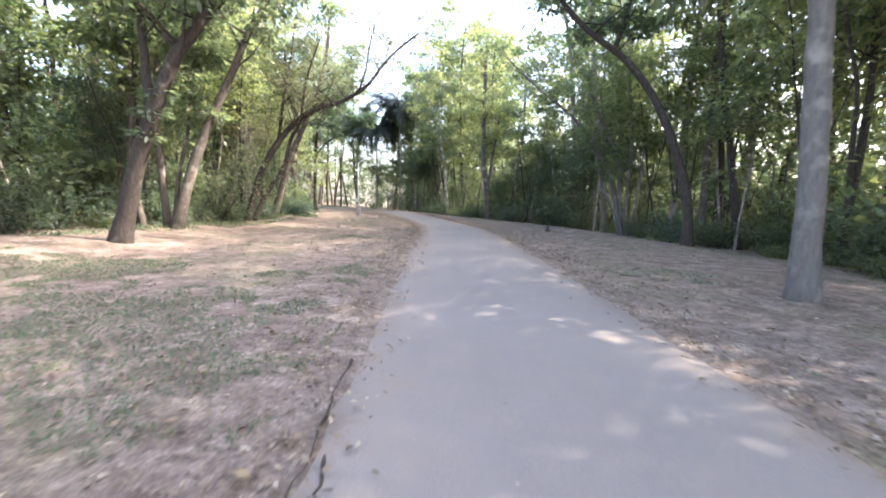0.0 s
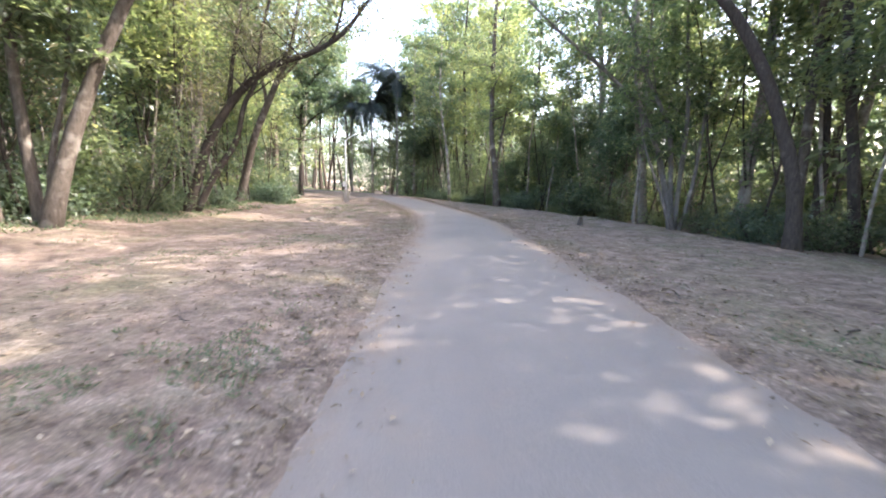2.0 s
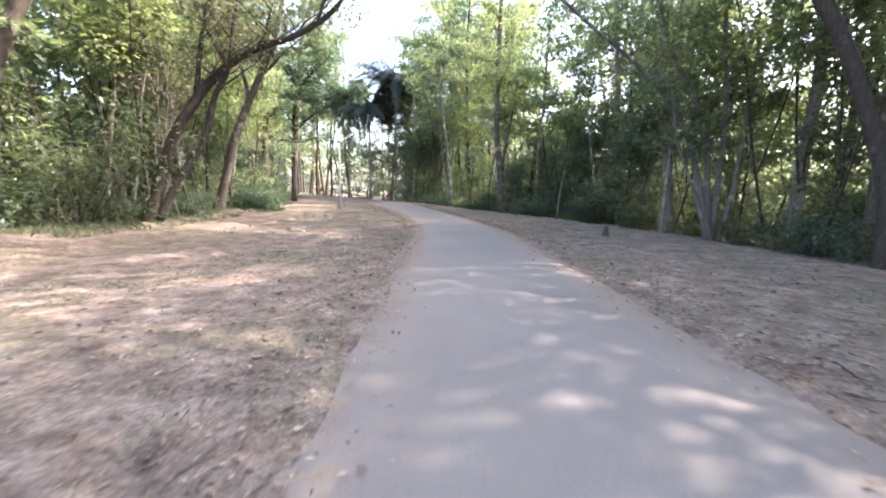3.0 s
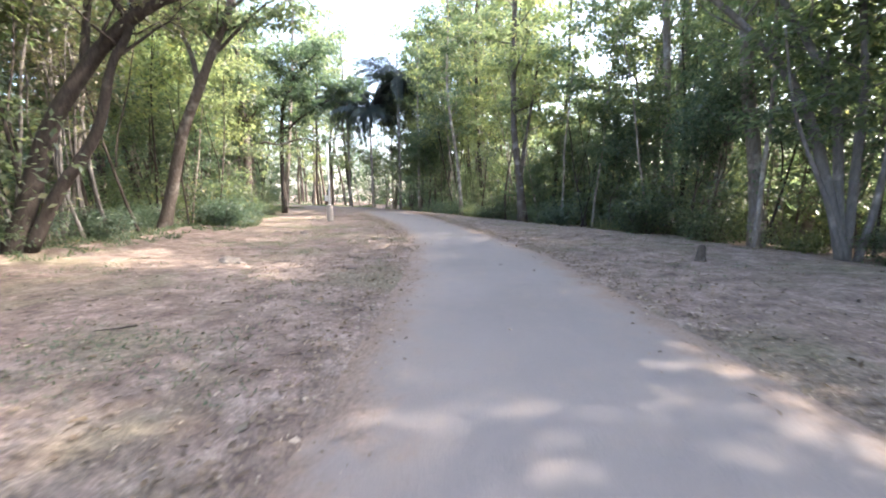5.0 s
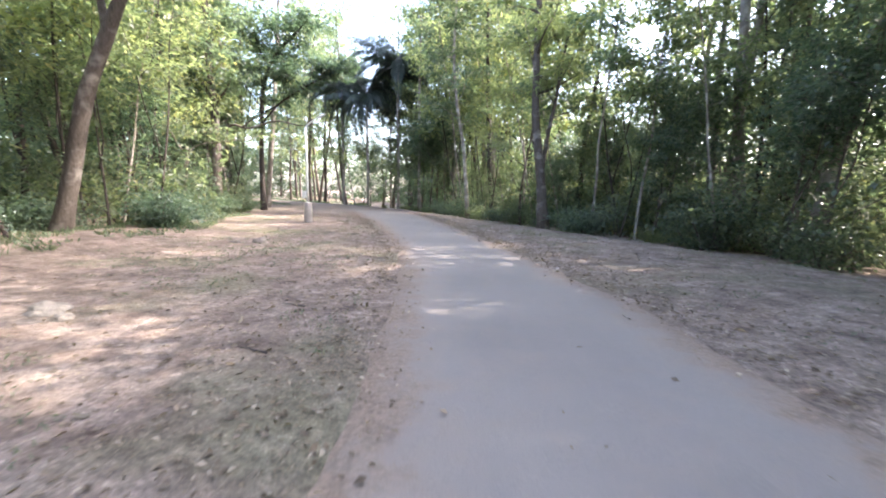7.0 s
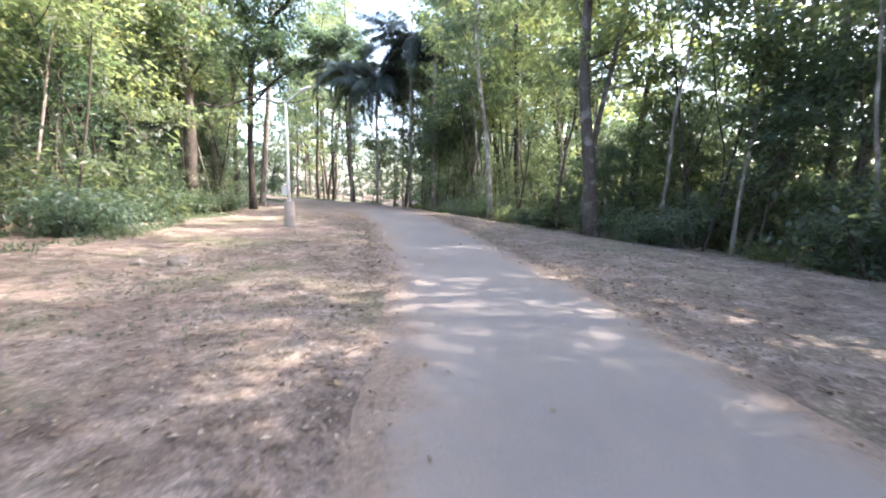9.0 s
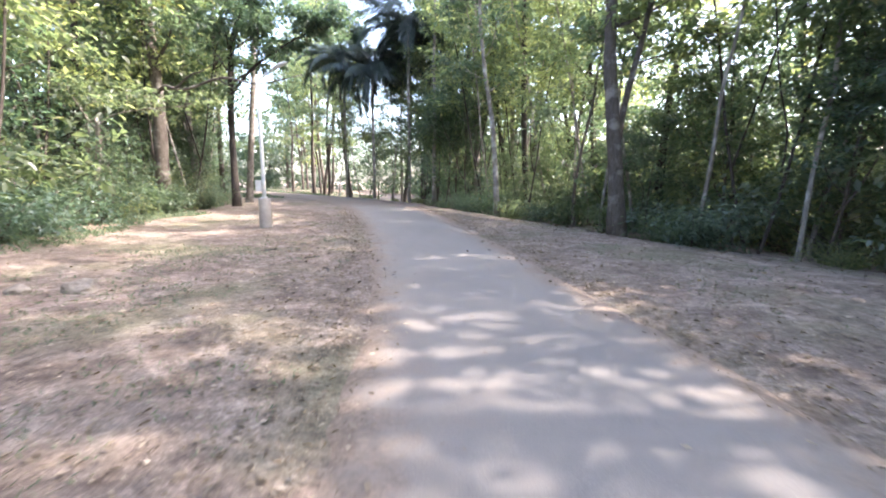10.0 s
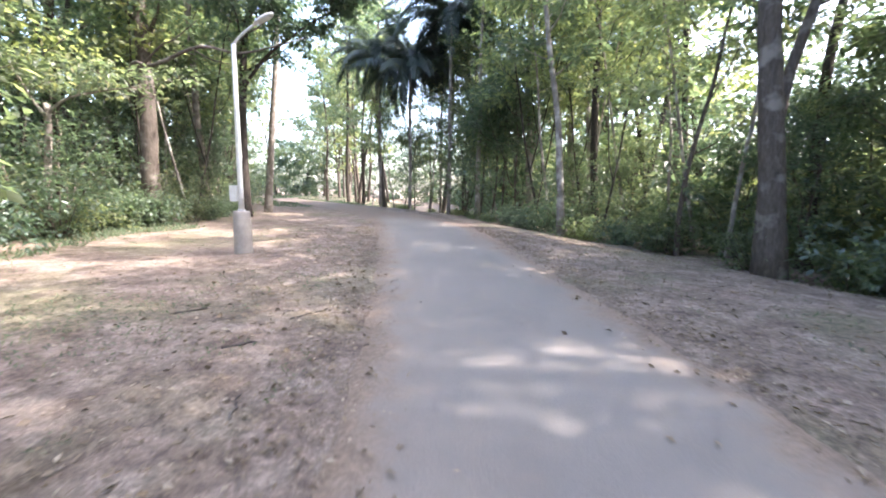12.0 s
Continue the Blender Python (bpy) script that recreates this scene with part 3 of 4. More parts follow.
    for x, y, size in ((-38, 73, 1.8), (-13, -3, 1.0), (-14, 0.5, 1.0), (-12.5, 2.5, 0.8), (-16, -1.5, 1.1), (13, -2, 0.9), (12.4, 1.5, 0.8), (15.5, 0, 1.1), (16.5, 4, 1.1), (2, 56, 1.0), (6, 55, 1.1),
                       (11.4, 47, 0.9), (14.2, 44, 0.9), (9, 49.5, 0.9), (14.2, 13, 1.0), (15.8, 16.8, 1.1), (15.2, 20.6, 1.0), (18.5, 14.5, 1.3), (13.6, 9.8, 0.9), (18, 19, 1.3), (14.5, 38.5, 1.2), (-15, 9, 1.1), (-17.5, 12.5, 1.3), (-19, 7, 1.4), (-16, 5, 1.2), (-22, 11, 1.6), (-18, 16, 1.3), (-20, 20, 1.4)):
        shrubs[rng.choice((4, 5, 5))].append((x, y, rng.uniform(0, 6.28), size))
    # the wood that closes the view beyond the bend
    for _ in range(30):
        x, y = rng.uniform(-48, 24), rng.uniform(82, 102)
        if free(x, y, 3.6):
            put(x, y, deep, 1.0, 1.5)
    for _ in range(24):
        x, y = rng.uniform(-50, 34), rng.uniform(78, 98)
        if free(x, y, 2.0):
            shrubs[rng.choice((4, 5))].append((x, y, rng.uniform(0, 6.28), rng.uniform(1.3, 2.0)))
    # unseen trees added behind the walker's start, for the light there
    for _ in range(10):
        x, y = rng.uniform(-16, 16), rng.uniform(-24, -12)
        if free(x, y, 4.0):
            put(x, y, deep)
    for k, spots in trees.items():
        place(TALL[k], spots, PLACED)
    for k, spots in shrubs.items():
        place(BUSHES[k], spots, PLACED)


plant_woods()


def far_woods():
    """The uncounted wood behind the trees: a deep belt of leaf clumps that follows both edges and closes beyond the bend."""
    rng, rs = random.Random(41), np.random.RandomState(41)
    line = [(interp(y, WOOD_R) + 21, y) for y in range(14, 62, 2)] + [(interp(y, WOOD_R) + 23, y) for y in range(62, 104, 3)]
    line += [(x, 107 + 4 * math.sin(x * 0.2)) for x in range(-12, -64, -3)] + [(interp(y, WOOD_L) - 21, y) for y in range(98, 14, -2)]
    clumps = []
    for (x0, y0), (x1, y1) in zip(line, line[1:]):
        step = math.hypot(x1 - x0, y1 - y0)
        for _ in range(int(step * 14)):
            u = rng.random()
            top = 10.5 + 5.0 * noise.noise(Vector((x0 * 0.12, y0 * 0.12, 2.0)))
            x, y = x0 + (x1 - x0) * u + rng.gauss(0, 3.0), y0 + (y1 - y0) * u + rng.gauss(0, 3.0)
            clumps.append((x, y, ground_z(x, y) + 0.3 + top * rng.random() ** 1.25, rng.uniform(0.7, 1.5)))
    c, d, nrm, ln, wd = clump_leaves(rs, clumps, 30, 0.54, 0.6)
    ob = leaves_mesh("far_woods", c, d, rs.normal(size=nrm.shape), ln, wd * 1.15, LEAF_DARK)
    tagged(ob, "distant green wood seen between the nearer trunks", "woods", kind="stuff")


far_woods()


# ---- single trees beside the path ----
def own_tree(seed, label, stems, bark, leaf, size=0.26, per=50, clumps=(), name="tree", clump=(0.45, 0.9)):
    """stems: (points, radius below, radius above, limbs, first, reach); the first point stands on the ground."""
    rng, rs = random.Random(seed), np.random.RandomState(seed)
    x, y = stems[0][0][0][:2]
    o = Vector((x, y, ground_z(x, y)))
    root = base_empty(name, Matrix.Translation(o), label, "tree")
    spots = [(c[0] - o.x, c[1] - o.y, c[2] - o.z, c[3]) for c in clumps]
    for i, (pts, r0, r1, limbs, first, reach) in enumerate(stems):
        line = spline([Vector(p) - o for p in pts], 4)
        n = len(line)
        if i == 0:
            line[0].z = -0.25
        radii = [r0 + (r1 - r0) * k / (n - 1) + (0.35 * r0 * max(0, 1 - k / 2.5) if i == 0 else 0) for k in range(n)]
        tb = Tubes()
        if limbs:
            spots += grow(tb, rng, line, radii, first, limbs, reach, 10, clump)
        else:
            tb.add(line, radii, 10, rng, 0.06)
        mesh_object("trunk" if i == 0 else "limb", tb.v, tb.f, bark, root)
    if spots and per:
        leaves_mesh("crown", *clump_leaves(rs, spots, per, size), leaf, root)
    return root


own_tree(101, "dark-barked leaning tree wrapped in creeper, base bare", [
    ([(-8.95, 11.25, 0.0), (-8.65, 11.25, 1.1), (-8.27, 11.25, 2.4), (-7.75, 11.25, 3.7), (-7.15, 11.3, 5.05), (-6.3, 11.4, 6.3), (-5.7, 11.6, 8.2), (-5.4, 11.8, 10.5)], 0.26, 0.10, 12, 0.52, 4.0),
    ([(-7.8, 11.25, 3.5), (-7.95, 11.3, 4.6), (-8.05, 11.4, 6.4), (-8.1, 11.6, 9)], 0.14, 0.06, 6, 0.5, 2.4)], BARK_DARK, LEAF, 0.22, 52,
    [(-8.0, 11.2, 3.0, 0.4), (-7.8, 11.2, 3.6, 0.45), (-7.6, 11.25, 4.1, 0.4)])
own_tree(102, "brown tree leaning towards the path with bare lower trunk", [
    ([(-9.8, 15.0, 0.2), (-9.4, 15.5, 2.4), (-8.85, 15.85, 4.2), (-8.15, 16.2, 6.0), (-7.6, 16.5, 7.6), (-7.0, 17, 9.2), (-6.8, 17.3, 11.5)], 0.20, 0.08, 13, 0.5, 4.2),
    ([(-10.3, 15.3, 0.0), (-10.5, 15.4, 2.5), (-10.7, 15.6, 5), (-10.5, 16, 8), (-10.3, 16.4, 11)], 0.15, 0.06, 7, 0.5, 2.6),
    ([(-10.9, 14.9, 0.0), (-11.3, 15, 2.5), (-11.2, 15.1, 5), (-11.5, 15.2, 8)], 0.13, 0.05, 5, 0.5, 2.4),
    ([(-10.0, 15.2, 0.0), (-9.95, 15.5, 2.0), (-9.7, 15.9, 4.0), (-9.6, 16.2, 6.5)], 0.09, 0.04, 4, 0.6, 1.8)], BARK, LEAF, 0.25, 52)
own_tree(103, "half-bare forked dark tree arching towards the path", [
    ([(-10.1, 21.1, 0.2), (-9.85, 21.3, 1.2), (-9.35, 21.6, 3.0), (-8.3, 22.0, 4.8), (-6.9, 22.2, 5.95), (-5.5, 22.3, 6.45), (-4.2, 22.5, 7.3), (-3.0, 22.8, 8.9), (-1.5, 23.0, 10.2)], 0.22, 0.04, 20, 0.35, 2.6),
    ([(-9.85, 21.2, 0.15), (-9.2, 21.5, 1.6), (-8.45, 21.8, 2.9), (-8.1, 22.0, 4.4), (-7.6, 22.1, 5.4), (-7.3, 22.2, 7.4), (-6.6, 22.4, 9.6)], 0.15, 0.04, 13, 0.5, 2.4),
    ([(-8.7, 21.9, 4.2), (-8.5, 22.1, 6.2), (-8.2, 22.3, 8.0), (-7.8, 22.5, 11)], 0.10, 0.03, 8, 0.3, 2.0),
    ([(-4.6, 22.4, 7.0), (-4.2, 22.2, 8.0), (-3.9, 22.0, 9.4), (-3.4, 21.8, 10.8)], 0.06, 0.02, 6, 0.2, 1.6)], BARK_DARK, LEAF_DRY, 0.16, 14)
def stem_thicket(seed, x, y, count, label):
    """Thin pale stems and climbers rising close together, with few withered leaves."""
    rng = random.Random(seed)
    stems = []
    for k in range(count):
        a, o = rng.uniform(0, 6.28), rng.uniform(0.05, 1.3) if k else 0.0
        px, py = x + math.cos(a) * o, y + math.sin(a) * o
        lx, ly, h = rng.uniform(-.16, .2), rng.uniform(-.12, .12), rng.uniform(6.5, 11)
        pts = [(px + lx * z + rng.uniform(-.16, .16), py + ly * z + rng.uniform(-.16, .16), z) for z in [h * i / 6 for i in range(7)]]
        pts[0] = (px, py, ground_z(px, py) - 0.1)
        stems.append((pts, rng.uniform(0.03, 0.065), 0.015, 5, 0.35, 1.3))
    return own_tree(seed, label, stems, BARK_GREY, LEAF_DRY, 0.13, 12)


stem_thicket(121, -11.6, 23.8, 10, "cluster of thin stems and climbers with withered leaves")
stem_thicket(123, -13.2, 18.6, 8, "thin climbers and stems hung with withered leaves")
own_tree(104, "tall leaning brown tree with pale sunlit patches on its bark", [
    ([(-11.6, 28.0, 0.0), (-11.15, 28.0, 1.5), (-10.5, 28.0, 3.7), (-9.65, 28.05, 5.6), (-9.0, 28.1, 7.0), (-8.45, 28.2, 8.3), (-7.9, 28.4, 11), (-7.7, 28.5, 14)], 0.24, 0.08, 13, 0.5, 4.4),
    ([(-9.75, 28.05, 5.4), (-10.0, 28.2, 6.6), (-10.6, 28.4, 8.2), (-10.8, 28.6, 11)], 0.11, 0.05, 6, 0.4, 2.4)], BARK, LEAF, 0.26, 50)
own_tree(105, "big smooth grey-barked tree standing on the verge", [
    ([(5.78, 6.45, 0), (5.69, 6.4, 1.2), (5.62, 6.4, 2.5), (5.52, 6.4, 3.7), (5.45, 6.4, 4.6), (5.3, 6.6, 7), (5.2, 6.8, 10)], 0.20, 0.13, 9, 0.62, 4.0)], BARK_GREY, LEAF, 0.28, 60)
own_tree(106, "dark tree with a long trunk arching over the path", [
    ([(9.85, 16.45, -0.3), (9.85, 16.7, 1.4), (9.6, 17.1, 3.1), (8.85, 17.6, 5.4), (7.6, 18.0, 7.3), (6.0, 18.3, 8.6), (4.8, 18.6, 10.0), (3.9, 19, 12)], 0.21, 0.09, 9, 0.6, 3.2),
    ([(7.0, 18.1, 7.8), (7.6, 18.6, 9.2), (8.0, 19, 11), (8.2, 19.4, 13.5)], 0.11, 0.05, 7, 0.3, 2.8)], BARK_DARK, LEAF, 0.28, 50)
own_tree(107, "many-stemmed grey tree fanning out at the wood's edge", [
    ([(9.95, 22.9, -0.5), (9.65, 23.3, 1.5), (9.25, 23.6, 3.3), (8.6, 23.9, 4.7), (7.8, 24.1, 5.7), (6.9, 24.3, 6.6), (5.6, 24.4, 7.6), (4.2, 24.7, 8.9), (3.0, 25.0, 10.2)], 0.14, 0.045, 15, 0.42, 3.6),
    ([(10.0, 23.0, -0.5), (9.9, 23.2, 1.0), (9.8, 23.5, 3.5), (9.3, 23.9, 5.2), (8.6, 24.3, 6.8), (8.0, 24.6, 8.8), (6.8, 25.0, 11.0)], 0.13, 0.05, 12, 0.42, 3.2),
    ([(10.15, 23.1, -0.5), (10.3, 23.3, 2.0), (10.5, 23.6, 4.5), (10.4, 24, 7.5), (10.3, 24.3, 10)], 0.12, 0.05, 7, 0.4, 2.6),
    ([(9.85, 22.8, -0.5), (9.3, 22.9, 1.2), (8.8, 23, 2.4), (8.4, 23.1, 3.6), (8.1, 23.2, 5.4)], 0.07, 0.025, 5, 0.5, 1.4),
    ([(10.25, 22.9, -0.5), (10.7, 23, 1.5), (11.0, 23.2, 4), (11.3, 23.4, 7)], 0.10, 0.04, 5, 0.4, 2.2)], BARK_GREY, LEAF_BRIGHT, 0.21, 27)
own_tree(108, "slim pale pole-like tree at the wood's edge", [
    ([(9.3, 25.2, -0.4), (9.35, 25.2, 2), (9.4, 25.2, 4.5), (9.3, 25.3, 8), (9.4, 25.3, 11)], 0.075, 0.04, 6, 0.65, 1.8)], BARK_PALE, LEAF, 0.24, 18)
own_tree(109, "thick straight tree wrapped in dark creeper at the bend", [
    ([(4.2, 38.3, -0.2), (3.97, 38.3, 1.9), (3.75, 38.3, 3.7), (3.55, 38.3, 5.3), (3.5, 38.4, 8), (3.5, 38.5, 12), (3.6, 38.5, 16)], 0.27, 0.12, 10, 0.55, 3.8),
    ([(3.97, 38.4, 2.0), (4.2, 38.5, 4.0), (4.5, 38.1, 6.2), (4.9, 38.2, 9)], 0.13, 0.06, 6, 0.5, 2.4)], BARK, LEAF_BRIGHT, 0.28, 36)
own_tree(110, "dark leaning tree standing in the wood's edge", [
    ([(6.85, 41.5, -0.3), (7.0, 41.8, 1.5), (7.15, 42.1, 3.1), (7.45, 42.6, 5.4), (8.0, 43.1, 8.2), (8, 43, 12), (8.1, 43.2, 15)], 0.18, 0.08, 10, 0.55, 3.6)], BARK_DARK, LEAF_BRIGHT, 0.28, 36)
own_tree(111, "slim tree with sunlit pale base at the bend", [
    ([(0.43, 45.2, -0.2), (0.25, 45.2, 2.2), (0.05, 45.3, 4.4), (-0.4, 45.4, 7), (-0.7, 45.6, 10), (-0.6, 45.8, 14)], 0.15, 0.07, 10, 0.5, 3.2)], BARK_PALE, LEAF, 0.28, 34)
own_tree(112, "slim pale straight tree beyond the bend", [
    ([(-3.8, 55.2, -0.3), (-3.85, 55.2, 3), (-3.8, 55.3, 6), (-3.9, 55.4, 10), (-3.8, 55.6, 17)], 0.16, 0.08, 8, 0.7, 3.0)], BARK_PALE, LEAF_BRIGHT, 0.30, 50)
own_tree(113, "big old tree with dark hollow bark beyond the bushes", [
    ([(-15.2, 42, 0.1), (-15.2, 42, 2), (-15.1, 42, 4), (-15.1, 42, 6), (-15.4, 42.3, 9), (-15.6, 42.6, 13)], 0.34, 0.16, 9, 0.6, 3.6),
    ([(-15.1, 42, 5.0), (-13.6, 39.8, 4.3), (-12.4, 38.9, 4.75), (-11.2, 38.3, 4.5), (-9.6, 38.1, 4.85), (-8.3, 38, 4.62), (-6.7, 38, 4.9)], 0.09, 0.012, 0, 0, 0),
    ([(-11.6, 38.4, 4.55), (-10.9, 38.3, 5.0), (-10.4, 38.2, 5.1), (-9.6, 38.1, 5.5)], 0.035, 0.008, 0, 0, 0),
    ([(-9.8, 38.1, 4.82), (-9.2, 38.0, 4.5), (-8.4, 37.9, 4.3)], 0.025, 0.006, 0, 0, 0)], BARK, LEAF_DARK, 0.28, 56)
own_tree(114, "pale young tree cut off at the fork beside the bushes", [
    ([(-14.6, 37.9, 0.1), (-14.5, 37.9, 1.5), (-14.3, 37.9, 2.6), (-14.25, 37.9, 3.5)], 0.10, 0.08, 0, 0, 0),
    ([(-14.27, 37.9, 3.2), (-13.6, 37.9, 3.6), (-12.2, 37.9, 3.8), (-10.8, 38, 3.9)], 0.04, 0.012, 4, 0.3, 1.0),
    ([(-14.3, 37.9, 3.1), (-14.7, 37.9, 3.6), (-15.1, 37.8, 4.4)], 0.05, 0.03, 3, 0.5, 0.8)], BARK_PALE, LEAF, 0.2, 20)
own_tree(115, "tall dark tree standing behind the street lamp", [
    ([(-14.6, 46.8, -0.1), (-14.6, 46.8, 3), (-14.5, 46.8, 6), (-14.2, 46.9, 9), (-13.2, 47, 11), (-11.6, 47, 12.5)], 0.2, 0.10, 15, 0.42, 4.2),
    ([(-14.5, 46.8, 6.0), (-13.3, 46.8, 7.3), (-11.9, 46.9, 8.3), (-10.2, 47, 9.2), (-8.8, 47.1, 9.6)], 0.09, 0.02, 10, 0.25, 2.4)], BARK_DARK, LEAF_DARK, 0.28, 56)


# ---- palms ----
def frond_mesh(seed, length, droop):
    """A feather frond: a tapering rib and two rows of narrow hanging leaflets."""
    rs = np.random.RandomState(seed)
    n = 96
    t = np.linspace(0.0, 1, n)
    x = length * (t - 0.22 * t ** 3 * droop)
    z = length * (0.5 * t - 0.85 * droop * t ** 2.2)
    c, d, nr, ln, wd = [], [], [], [], []
    for k in range(10, n):
        for s in (1, -1):
            c.append((x[k], 0, z[k]))
            d.append((0.45 + rs.uniform(-.12, .12), s * rs.uniform(0.5, 0.95), -0.25 - 0.75 * t[k] + rs.uniform(-.25, .25)))
            nr.append((0, -s * 0.4, 1))
            ln.append(length * 0.22 * math.sin(math.pi * (0.12 + 0.8 * t[k])) * rs.uniform(0.8, 1.1))
            wd.append(ln[-1] * 0.085)
    for k in range(0, n - 3, 3):
        c.append((x[k], 0, z[k]))
        d.append((x[k + 3] - x[k], 0, z[k + 3] - z[k]))
        nr.append((0, 0.1, 1))
        ln.append(length * 3.9 / n)
        wd.append(0.07 * (1 - 0.8 * t[k]))
    return leaves_mesh("frond", c, d, nr, ln, np.array(wd), PALM_LEAF)


def palm(x, y, height, label, reach=4.2, r=0.12, count=24):
    o = Vector((x, y, ground_z(x, y)))
    root = base_empty("palm_tree", Matrix.Translation(o), label, "palm tree")
    rng = random.Random(int(x * 31 + y))
    line = spline([(0, 0, -0.3), (0.02, 0, height * 0.3), (-0.05, 0.05, height * 0.7), (0, 0, height)], 6)
    tb = Tubes()
    tb.add(line, [r * (1.25 if k == 0 else 1.0 + 0.06 * (k % 2) - 0.25 * k / len(line)) for k in range(len(line))], 10)
    mesh_object("trunk", tb.v, tb.f, BARK_PALE, root)
    protos = [frond_mesh(s, reach, dr) for s, dr in ((1, 0.45), (2, 0.8), (3, 1.2))]
    for k in range(count):
        ob = protos[k % 3] if k < 3 else new("frond", protos[k % 3].data)
        ob.parent = root
        ob.matrix_basis = Matrix.Translation((0, 0, height)) @ Matrix.Rotation(k * 2.399 + rng.uniform(-.2, .2), 4, "Z") @ Matrix.Rotation(rng.uniform(-0.75, 0.55), 4, "Y") @ Matrix.Rotation(rng.uniform(-.3, .3), 4, "X") @ Matrix.Scale(rng.uniform(0.75, 1.1), 4)
    return root


palm(-9.96, 61.4, 11.6, "slender palm with dark drooping fronds beyond the bend", 5.8, 0.14, 40)
palm(-6.3, 58.8, 14.2, "taller palm with dark drooping fronds behind the bend", 5.6, 0.14, 36)
palm(-13.2, 63.5, 12.6, "slender palm with dark fronds further along the path", 5.4, 0.13, 34)
palm(-8.2, 66.0, 13.6, "tall palm with dark fronds inside the wood", 5.2, 0.12, 30)


# ---- street lamps ----
def street_lamp(x, y, height, turn, label, sign):
    z = ground_z(x, y)
    root = base_empty("street_lamp", Matrix.Translation((x, y, z)) @ Matrix.Rotation(turn, 4, "Z"), label, "street lamp")
    tb = Tubes()
    tb.add([(0, 0, -0.2), (0, 0, 0.02), (0, 0, 0.5), (0, 0, 0.93), (0, 0, 0.96), (0, 0, 0.965)], [0.20, 0.20, 0.195, 0.185, 0.175, 0.1], 24)
    mesh_object("base", tb.v, tb.f, CONCRETE, root, "round rough concrete footing")
    tb = Tubes()
    tb.add([(0, 0, 0.96), (0, 0, 1.5), (0, 0, 3.0), (0, 0, height)], [0.062, 0.06, 0.054, 0.047], 16)
    tb.add([(0, 0, 0.965), (0, 0, 1.0)], [0.085, 0.085], 16)
    mesh_object("pole", tb.v, tb.f, GALV, root)
    arm = spline([(0, 0, height - 0.05), (0.02, 0, height + 0.03), (0.16, 0, height + 0.16), (0.38, 0, height + 0.31), (0.58, 0, height + 0.42)], 4)
    tb = Tubes()
    tb.add(arm, [0.026] * len(arm), 10)
    mesh_object("arm", tb.v, tb.f, GALV, root)
    bm = bmesh.new()
    bmesh.ops.create_uvsphere(bm, u_segments=16, v_segments=8, radius=1)
    for p in bm.verts:
        p.co = Vector((0.74 + p.co.x * 0.24, p.co.y * 0.10, height + 0.49 + p.co.x * 0.10 + max(p.co.z, -0.35) * 0.07))
    head = part("lamp_head", bm, GALV, root)
    bm = bmesh.new()
    bmesh.ops.create_uvsphere(bm, u_segments=12, v_segments=6, radius=1)
    for p in bm.verts:
        p.co = Vector((0.77 + p.co.x * 0.16, p.co.y * 0.07, height + 0.475 + p.co.x * 0.066 + p.co.z * 0.03))
    part("lens", bm, GLASS_LAMP, head)
    if sign:
        bm = bmesh.new()
        bmesh.ops.create_cube(bm, size=1)
        for p in bm.verts:
            p.co = Vector((-0.16 + p.co.x * 0.19, -0.03 + p.co.y * 0.05, 1.36 + p.co.z * 0.36))
        bmesh.ops.bevel(bm, geom=bm.edges[:], offset=0.008, segments=2, affect="EDGES")
        part("switch_box", bm, SIGN_WHITE, root, "small white box fixed to the pole")
        tb = Tubes()
        for h in (1.25, 1.47):
            tb.add([(0, 0, h - 0.012), (0, 0, h + 0.012)], [0.068, 0.068], 14)
        mesh_object("bracket", tb.v, tb.f, GALV, root)
    return root


street_lamp(-7.62, 36.7, 4.55, 0.0, "galvanised street lamp on a round concrete footing", True)


# ---- stones, stump ----
def stone(x, y, sx, sy, sz, seed, label):
    bm = bmesh.new()
    bmesh.ops.create_icosphere(bm, subdivisions=3, radius=1)
    for p in bm.verts:
        q = p.co.normalized()
        k = 1 + 0.35 * noise.noise(q * 1.4 + Vector((seed, 0, 0))) + 0.12 * noise.noise(q * 4 + Vector((0, seed, 0)))
        p.co = Vector((q.x * sx * k, q.y * sy * k, max(q.z, -0.3) * sz * k))
    me = bpy.data.meshes.new("stone")
    bm.to_mesh(me)
    bm.free()
    me.materials.append(STONE)
    ob = new("stone", me)
    ob.location = (x, y, ground_z(x, y) + sz * 0.12)
    tagged(ob, label, "stone", "stones on the verge")


stone(-5.4, 21.5, 0.26, 0.18, 0.13, 1, "rough tan stone lying in the dry grass")
stone(-5.0, 21.3, 0.12, 0.1, 0.07, 2, "small tan stone lying in the dry grass")
stone(-6.3, 28.9, 0.24, 0.2, 0.14, 3, "rounded brown stone on the dry verge")
stone(-6.9, 28.6, 0.15, 0.12, 0.09, 4, "small brown stone on the dry verge")


def stump(x, y):
    tb = Tubes()
    rng = random.Random(3)
    tb.add([(0, 0, -0.1), (0, 0, 0.03), (0.01, 0, 0.15), (0.03, 0.01, 0.30), (0.04, 0.01, 0.36)], [0.15, 0.11, 0.085, 0.075, 0.05], 12, rng, 0.18)
    ob = mesh_object("tree_stump", tb.v, tb.f, BARK, None)
    ob.location = (x, y, ground_z(x, y))
    tagged(ob, "short broken brown tree stump on the verge", "stump")


stump(5.46, 21.5)


